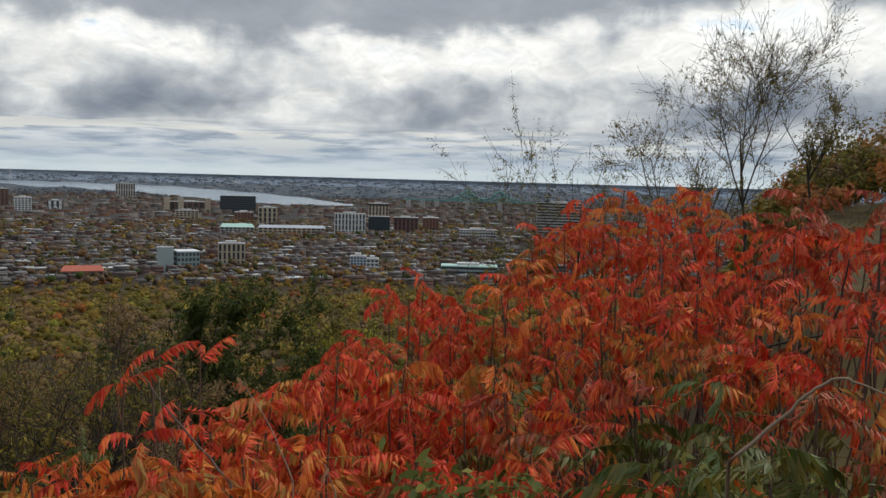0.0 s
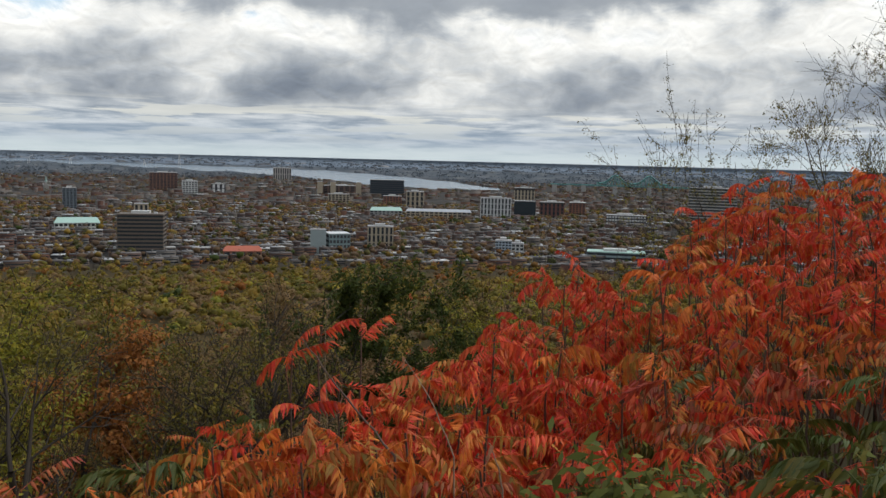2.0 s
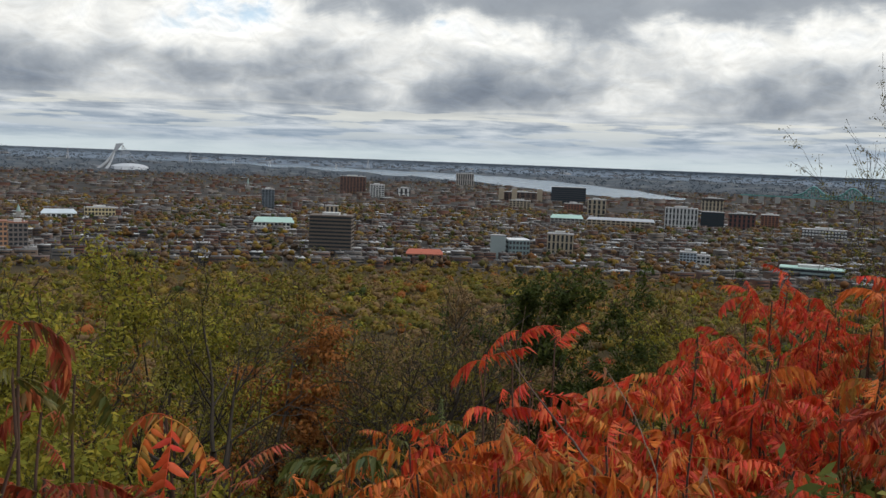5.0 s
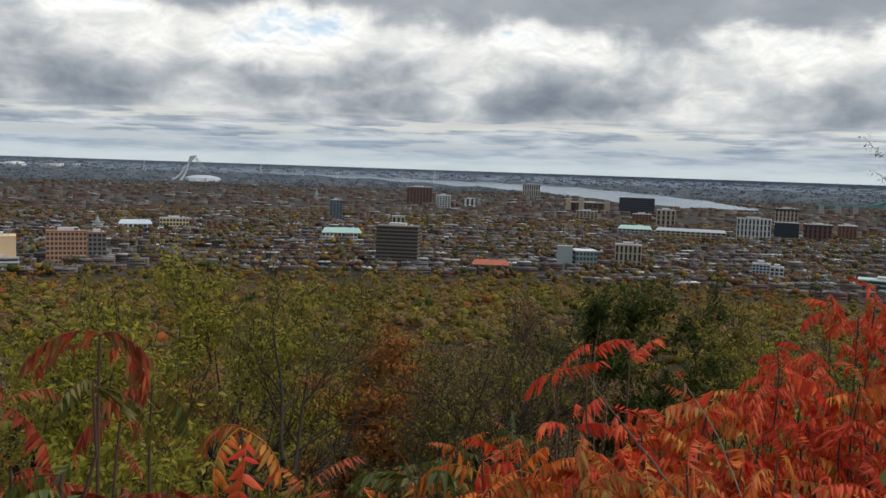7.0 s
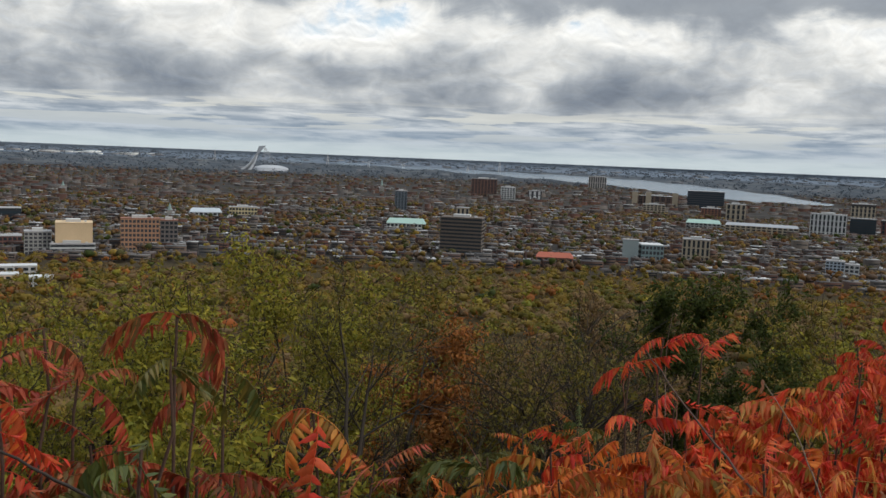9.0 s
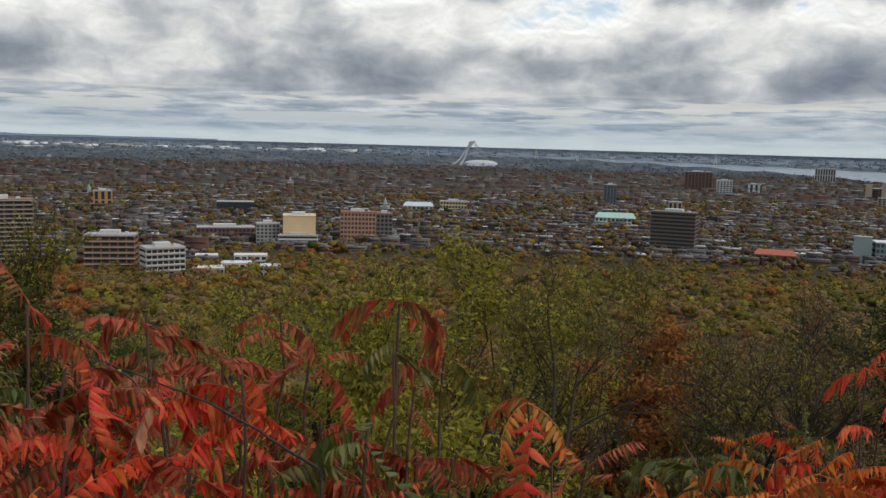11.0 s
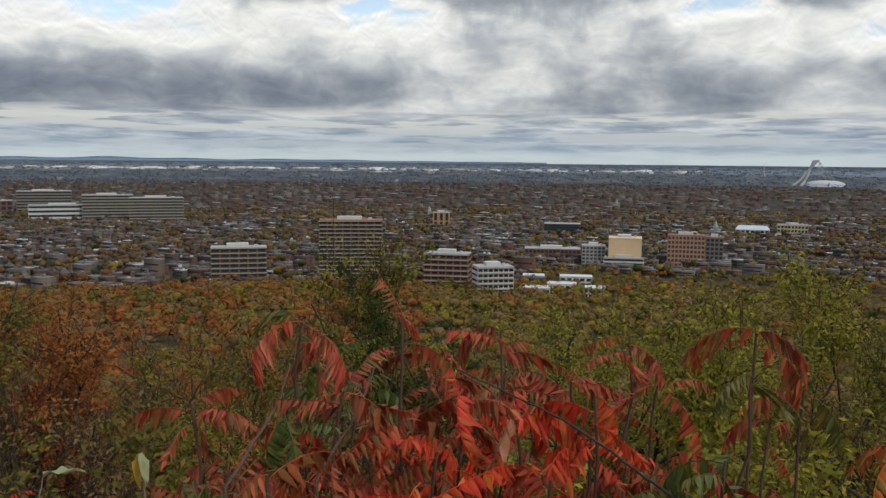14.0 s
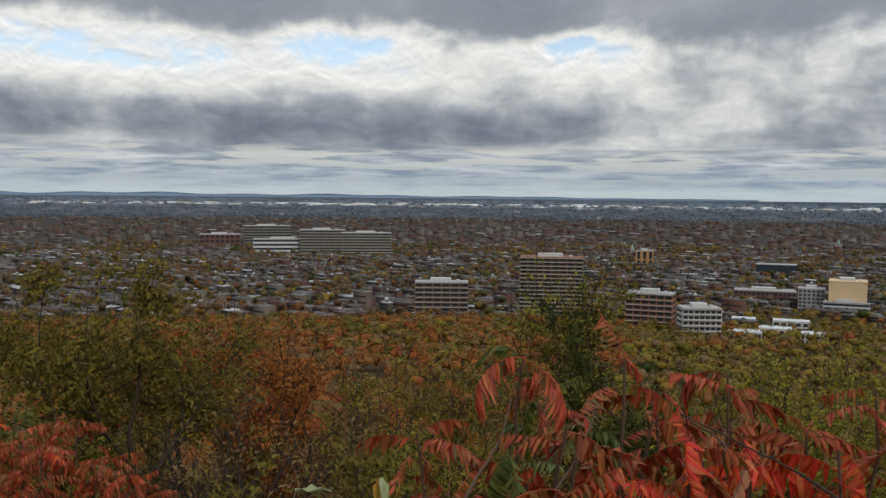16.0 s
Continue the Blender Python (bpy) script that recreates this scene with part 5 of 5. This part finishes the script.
thicket(27.0, 3.6, -17.8, 0.4, 0.3, 6, [O_, O_, G_], LO, 5, 0.2)
thicket(14.5, 3.3, -17.0, 0.5, 0.35, 10, [O_, R_], LO, 6, 0.25)
thicket(24.0, 5.5, -16.4, 0.6, 0.5, 8, [O_, G_], LO, 6, 0.3)
thicket(30.0, 6.0, -18.5, 0.6, 0.5, 5, [G_, O_], LG, 6, 0.3)
thicket(38.5, 3.4, -19.0, 0.2, 0.2, 2, [O_, D_], LO, 4, 0.2)
thicket(50.5, 3.0, -10.2, 0.22, 0.25, 4, [D_, D_, G_], LD, 4, 0.25)
thicket(47.5, 3.2, -13.2, 0.2, 0.25, 3, [D_, G_], LD, 4, 0.25)
thicket(58.0, 3.1, -11.0, 0.45, 0.4, 7, [D_], LD, 5, 0.35)
thicket(65.5, 3.4, -10.8, 0.45, 0.4, 7, [D_], LD, 5, 0.35)
thicket(72.0, 3.1, -9.9, 0.4, 0.4, 6, [D_, G_], LD, 5, 0.35)
thicket(78.0, 3.1, -9.8, 0.4, 0.4, 6, [D_, G_, D_], LD, 5, 0.4)
thicket(69.0, 2.7, -14.0, 0.45, 0.3, 7, [D_, R_], LD, 5, 0.3)
thicket(61.0, 2.7, -14.2, 0.45, 0.3, 7, [D_, R_], LD, 5, 0.3)
thicket(76.0, 2.7, -14.2, 0.4, 0.3, 7, [D_, D_, G_], LD, 5, 0.3)
thicket(54.0, 2.4, -17.5, 0.35, 0.3, 4, [D_, G_], LD, 5, 0.3)
thicket(65.0, 2.2, -19.0, 0.45, 0.25, 7, [D_, R_, D_], LD, 5, 0.25)
thicket(73.0, 2.2, -19.0, 0.4, 0.25, 6, [D_, R_], LD, 5, 0.25)
thicket(81.0, 2.3, -17.8, 0.25, 0.25, 4, [D_, G_, R_], LD, 5, 0.25)
thicket(103.5, 6.6, -12.2, 0.6, 0.6, 12, [D_], LR, 6, 0.5)
thicket(99.5, 6.2, -15.6, 0.5, 0.5, 10, [D_], LR, 6, 0.4)
thicket(94.0, 6.0, -18.6, 0.3, 0.3, 4, [R_], LR, 6, 0.3)
thicket(107.0, 6.2, -12.0, 0.6, 0.6, 10, [R_, D_], LR, 6, 0.5)



def lone_spray():
    """One thin stem whose few large leaves hang towards the lookout."""
    px, py = by(41.4, 2.8)
    g = float(land(px, py))
    z = EYE - 0.03 + 2.8 * math.tan(radians(-15.9)) - g
    top = thing("sumac_shrub", pose(px, py, g), "single red sumac spray on a thin stem", "shrub", "sumac thicket")
    stem = mesh_object("stem", *tube([(0.05, 0.1, -0.05), (0.03, 0.06, z * 0.5), (0.015, 0.02, z * 0.85), (0, 0, z)], [0.007, 0.006, 0.005, 0.004], 5), M_stem, True, top)
    big = frond_mesh("frond", 301, M_red, 11, 0.34, 0.062, 0.7, 0.42, 0.32, True)
    small = frond_mesh("frond", 302, M_orange, 10, 0.22, 0.042, 1.0, 0.7, 0.3, True)
    for data, yaw, pitch, roll_ in ((big, -52, 52, 0), (small, 170, 18, 10), (small, 20, 40, -15), (small, -100, 46, 10)):
        ob = new("frond", data)
        ob.parent = stem
        ob.matrix_basis = pose(0, 0, z, 0, 0, yaw) @ pose(0, 0, 0, roll_, pitch, 0)


lone_spray()

L_bush = leaf_material("broad_green_leaves", [(0.075, 0.085, 0.02), (0.12, 0.125, 0.028), (0.055, 0.066, 0.018), (0.17, 0.15, 0.034)])
# low green broad-leaved bushes among the sumac
for az, d, el, seed in ((0.6, 2.9, -14.6, 61), (-3.6, 2.8, -14.8, 62), (-7.5, 2.8, -15.6, 66), (-12.5, 2.6, -15.6, 63), (-17.5, 2.3, -20.0, 65), (48.0, 4.5, -15.0, 67), (52.0, 4.2, -14.5, 68), (58.0, 4.6, -15.0, 69), (64.0, 4.8, -15.0, 70), (84.0, 5.5, -14.5, 71), (79.0, 5.0, -15.0, 72), (88.0, 5.6, -15.5, 73)):
    x_, y_ = by(az, d)
    hgt = max(0.5, rise(az, d, el))
    tree("bush", x_, y_, hgt, 1.0, seed, L_bush if az < 40 else L_yellow if az < 70 else L_olive, 0.027, 2.6 if az < 40 else 2.4, "low bush with broad green leaves" if az < 40 else "yellow-green bush under the sumac", "bush", trunk=0.016, levels=3, forks=4, scatter=0.06, base_free=0.2, group="green bushes")

# ---------------------------------------------------------------- small far landmarks


def far_spike(name, az, top, base, d, label, category, build):
    near = drawn_in([spot(az, d, CITY)])[0]
    k = math.hypot(near[0], near[1]) / d
    h = (math.tan(radians(top)) * d + EYE) - CITY
    ob = thing(name, Matrix.Translation(near) @ pose(0, 0, 0, 0, 0, az) @ Matrix.Scale(k, 4), label, category)
    build(ob, h)
    return ob


def steeple(ob, h):
    stone = paint("grey_church_stone", (0.24, 0.23, 0.21))
    box_part("nave", (-9, 9, 4, 40, -5, h * 0.34), stone, ob)
    box_part("tower", (-4, 4, -4, 4, -5, h * 0.55), stone, ob)
    bm = bmesh.new()
    bmesh.ops.create_cone(bm, cap_ends=True, segments=8, radius1=4.2, radius2=0.3, depth=h * 0.45, matrix=Matrix.Translation((0, 0, h * 0.775)))
    part("spire", bm, paint("spire_copper", (0.22, 0.30, 0.27)), ob, "pale green copper spire")


def lattice(ob, h):
    steel = paint("pale_mast_steel", (0.40, 0.38, 0.36))
    for a in range(4):
        sx, sy = (1, 1, -1, -1)[a], (1, -1, 1, -1)[a]
        v, f = tube([(sx * 12, sy * 12, -5), (sx * 5, sy * 5, h * 0.6), (sx * 1.5, sy * 1.5, h)], [2.2, 1.8, 1.2], 4)
        mesh_object("leg", v, f, steel, False, ob)
    for i in range(1, 5):
        z = h * i / 5
        w_ = 12 - 9 * i / 5
        box_part("brace", (-w_, w_, -w_, w_, z, z + 1.5), steel, ob)


def crane(ob, h):
    steel = paint("white_crane_steel", (0.5, 0.5, 0.5))
    for sx in (-9, 9):
        v, f = tube([(sx, 0, -5), (sx * 0.8, 0, h * 0.35), (sx * 0.6, 0, h * 0.7)], [2, 2, 2], 4)
        mesh_object("leg", v, f, steel, False, ob)
    v, f = tube([(-20, 0, h * 0.6), (10, 0, h * 0.8), (34, 0, h)], [2.4, 2.2, 1.2], 4)
    mesh_object("boom", v, f, steel, False, ob)


for az, top, base, d, fn, nm, lbl, cat in (
        (33.95, -1.62, -2.5, 3000, steeple, "church", "grey stone church with a green copper spire", "church"),
        (47.3, -3.56, -4.53, 1640, steeple, "church", "grey church with a slender spire", "church"),
        (65.6, -2.98, -3.72, 2000, steeple, "church", "grey church with a green copper spire", "church"),
        (53.45, -2.35, -2.99, 2500, steeple, "church", "pale church with a domed green spire", "church"),
        (23.0, -5.4, -6.2, 1350, steeple, "church", "small church with a pale spire", "church"),
        (26.3, -0.1, -0.86, 8600, lattice, "lattice_mast", "tall pale lattice mast beside the river", "mast"),
        (28.37, -0.53, -0.89, 8200, lattice, "lattice_mast", "short white tower beside the river", "mast"),
        (44.6, -0.12, -0.6, 9000, lattice, "lattice_mast", "far pylon on the plain", "mast"),
        (37.5, -0.05, -0.6, 9000, lattice, "lattice_mast", "far pylon on the plain", "mast"),
        (34.85, -0.41, -0.85, 8300, crane, "harbour_crane", "white harbour crane by the river", "crane"),
        (32.6, -0.45, -0.89, 8300, crane, "harbour_crane", "white harbour crane by the river", "crane")):
    far_spike(nm, az, top, base, d, lbl, cat, fn)

# ---------------------------------------------------------------- stalks, limbs and dry leaves in the thicket


STAND = {False: (0.0, 0.0, EYE), True: (-0.29, -0.01, EYE - 0.05)}


def sight(az, el, d):
    """A place by bearing, elevation and distance from where the lookout's edge was when it came into view."""
    s_ = STAND[az > 42]
    p = spot(az, d, d * math.tan(radians(el)))
    return np.array([p[0] + s_[0], p[1] + s_[1], p[2] + s_[2]])


def blade(length, width, seed, curl=0.35):
    """A single broad leaf, folded along its midrib and curling."""
    r = np.random.default_rng(seed)
    bm = bmesh.new()
    rows_ = []
    for i in range(7):
        f = i / 6
        w_ = width * math.sin(math.pi * min(1, 0.06 + 0.94 * f)) ** 0.8 * (1 - 0.3 * f)
        z = -curl * length * f * f
        rows_.append([bm.verts.new((length * f, s_ * w_ / 2, z + abs(s_) * w_ * 0.22 + 0.004 * r.normal())) for s_ in (-1, -0.5, 0, 0.5, 1)])
    for a, b in zip(rows_, rows_[1:]):
        for j in range(4):
            bm.faces.new((a[j], a[j + 1], b[j + 1], b[j]))
    for f in bm.faces:
        f.smooth = True
    return bm


M_dry = material("dry_tan_leaf", (0.38, 0.17, 0.09), 0.7, spread=0.25, coarse=12, grain=90, leafy=0.3, bump=0.2)
M_pale = material("pale_green_leaf", (0.30, 0.32, 0.16), 0.6, spread=0.2, coarse=12, grain=90, leafy=0.3, bump=0.1)
M_gold_leaf = material("yellow_leaf", (0.52, 0.30, 0.05), 0.6, spread=0.2, coarse=12, grain=90, leafy=0.3, bump=0.1)


def stalk(name, path, radius, mat, label, category, leaves=(), seed=0):
    """A bowed stalk through sighted places, with its few leaves."""
    r = np.random.default_rng(seed)
    pts = np.array([sight(*p) for p in path])
    t = np.linspace(0, 1, len(pts))
    tt = np.linspace(0, 1, 4 * len(pts))
    line = np.stack([np.interp(tt, t, pts[:, k]) for k in range(3)], 1)
    for _ in range(3):
        line[1:-1] = (line[:-2] + line[2:] + 2 * line[1:-1]) / 4
    line[1:-1] += r.normal(size=line[1:-1].shape) * radius * 0.4
    base = line[0].copy()
    foot = np.array([base[0], base[1], float(land(base[0], base[1])) - 0.05])
    line = np.concatenate([[foot, foot * 0.45 + base * 0.55 + np.array([0.02, 0.02, 0])], line])
    top = thing(name, Matrix.Translation(foot), label, category)
    body = mesh_object("stem", *tube(line - foot, np.linspace(radius, radius * 0.4, len(line)), 5), mat, True, top)
    for f, length, width, m_, yaw, pitch in leaves:
        p = line[2 + min(len(line) - 3, int(f * (len(line) - 3)))] - foot
        ob = part("leaf", blade(length * 0.7, width * 0.7, seed + int(f * 100)), m_, body)
        ob.matrix_basis = pose(*p, 0, pitch, yaw)
    return top


DRY, DARK = "pale dry stalk arching over the sumac", "dark bare limb inside the sumac thicket"
stalk("bare_stem", [(-19.0, -17.0, 2.4), (-22.5, -13.4, 2.4), (-24.0, -11.8, 2.4), (-25.5, -11.0, 2.4), (-27.8, -12.0, 2.4)], 0.0066, M_twig, DRY, "stem", (), 900)
stalk("bare_stem", [(13.5, -19.5, 3.2), (17.0, -15.5, 3.6), (19.5, -12.0, 4.0)], 0.0060, M_stem, "red-brown bare sumac stem", "stem", (), 901)
stalk("bare_stem", [(9.5, -19.5, 3.2), (11.0, -16.0, 3.3), (13.0, -13.2, 3.5)], 0.0033, M_twig, DRY, "stem", ((1.0, 0.07, 0.03, M_dry, 40, 70),), 902)
stalk("bare_stem", [(6.4, -21.5, 2.6), (6.8, -20.0, 2.6), (7.4, -18.6, 2.6)], 0.0033, M_twig, DRY, "stem", ((1.0, 0.1, 0.045, M_dry, 20, 80),), 903)
stalk("bare_stem", [(17.8, -16.0, 4.3), (18.0, -12.0, 4.4), (17.7, -9.6, 4.4)], 0.0022, M_twig, "thin straight dry cane", "stem", (), 904)
stalk("bare_stem", [(-21.0, -12.0, 4.9), (-24.5, -8.8, 4.8), (-25.2, -4.2, 4.7)], 0.0110, M_bark, DARK, "stem", (), 905)
stalk("bare_stem", [(-17.0, -12.0, 4.9), (-21.5, -9.5, 4.8), (-26.5, -8.0, 4.6)], 0.0099, M_bark, DARK, "stem", (), 906)
stalk("bare_stem", [(-13.0, -11.0, 5.2), (-14.5, -7.0, 5.3), (-14.0, -3.0, 5.6)], 0.0077, M_bark, DARK, "stem", (), 907)
stalk("bare_stem", [(66.0, -20.0, 2.4), (61.0, -15.6, 2.6), (64.5, -13.6, 2.9)], 0.0055, M_stem, "red-brown bare sumac stem", "stem", (), 908)
stalk("bare_stem", [(50.0, -21.0, 2.2), (53.0, -19.2, 2.3), (57.0, -16.8, 2.4), (60.5, -15.3, 2.6), (64.5, -13.6, 2.9)], 0.0050, M_bark, "long bowed brown stem under the sprays", "stem", (), 909)
stalk("bare_stem", [(62.5, -20.5, 2.1), (61.8, -18.5, 2.1), (61.0, -16.8, 2.2)], 0.0033, M_stem, "thin stem with hanging dry leaves", "stem", ((1.0, 0.12, 0.05, M_dry, 30, 85), (0.8, 0.1, 0.045, M_dry, 150, 85)), 910)
stalk("bare_stem", [(74.0, -20.5, 2.3), (71.0, -16.0, 2.5), (69.5, -12.6, 2.8)], 0.0055, M_stem, "red-brown bare sumac stem", "stem", (), 911)
stalk("bare_stem", [(80.0, -20.5, 2.2), (76.5, -16.0, 2.5), (75.5, -13.2, 2.8)], 0.0055, M_stem, "red-brown bare sumac stem", "stem", (), 912)
stalk("bare_stem", [(91.0, -22.0, 1.8), (91.4, -20.0, 1.8), (91.0, -18.6, 1.8)], 0.0028, M_twig, "thin stem with one pale green leaf", "stem", ((1.0, 0.1, 0.03, M_pale, 95, -14),), 913)
stalk("bare_stem", [(85.0, -22.0, 1.8), (85.3, -19.5, 1.8), (85.4, -18.0, 1.8)], 0.0028, M_twig, "thin stem with drooping yellowed leaves", "stem", ((1.0, 0.1, 0.04, M_gold_leaf, 200, 65), (1.0, 0.09, 0.035, M_pale, 20, 50)), 914)
stalk("bare_stem", [(39.5, -19.5, 3.0), (41.0, -17.6, 3.0), (41.8, -16.2, 3.1)], 0.0039, M_stem, "red-brown bare sumac stem", "stem", ((0.6, 0.09, 0.04, M_gold_leaf, 300, 30),), 915)
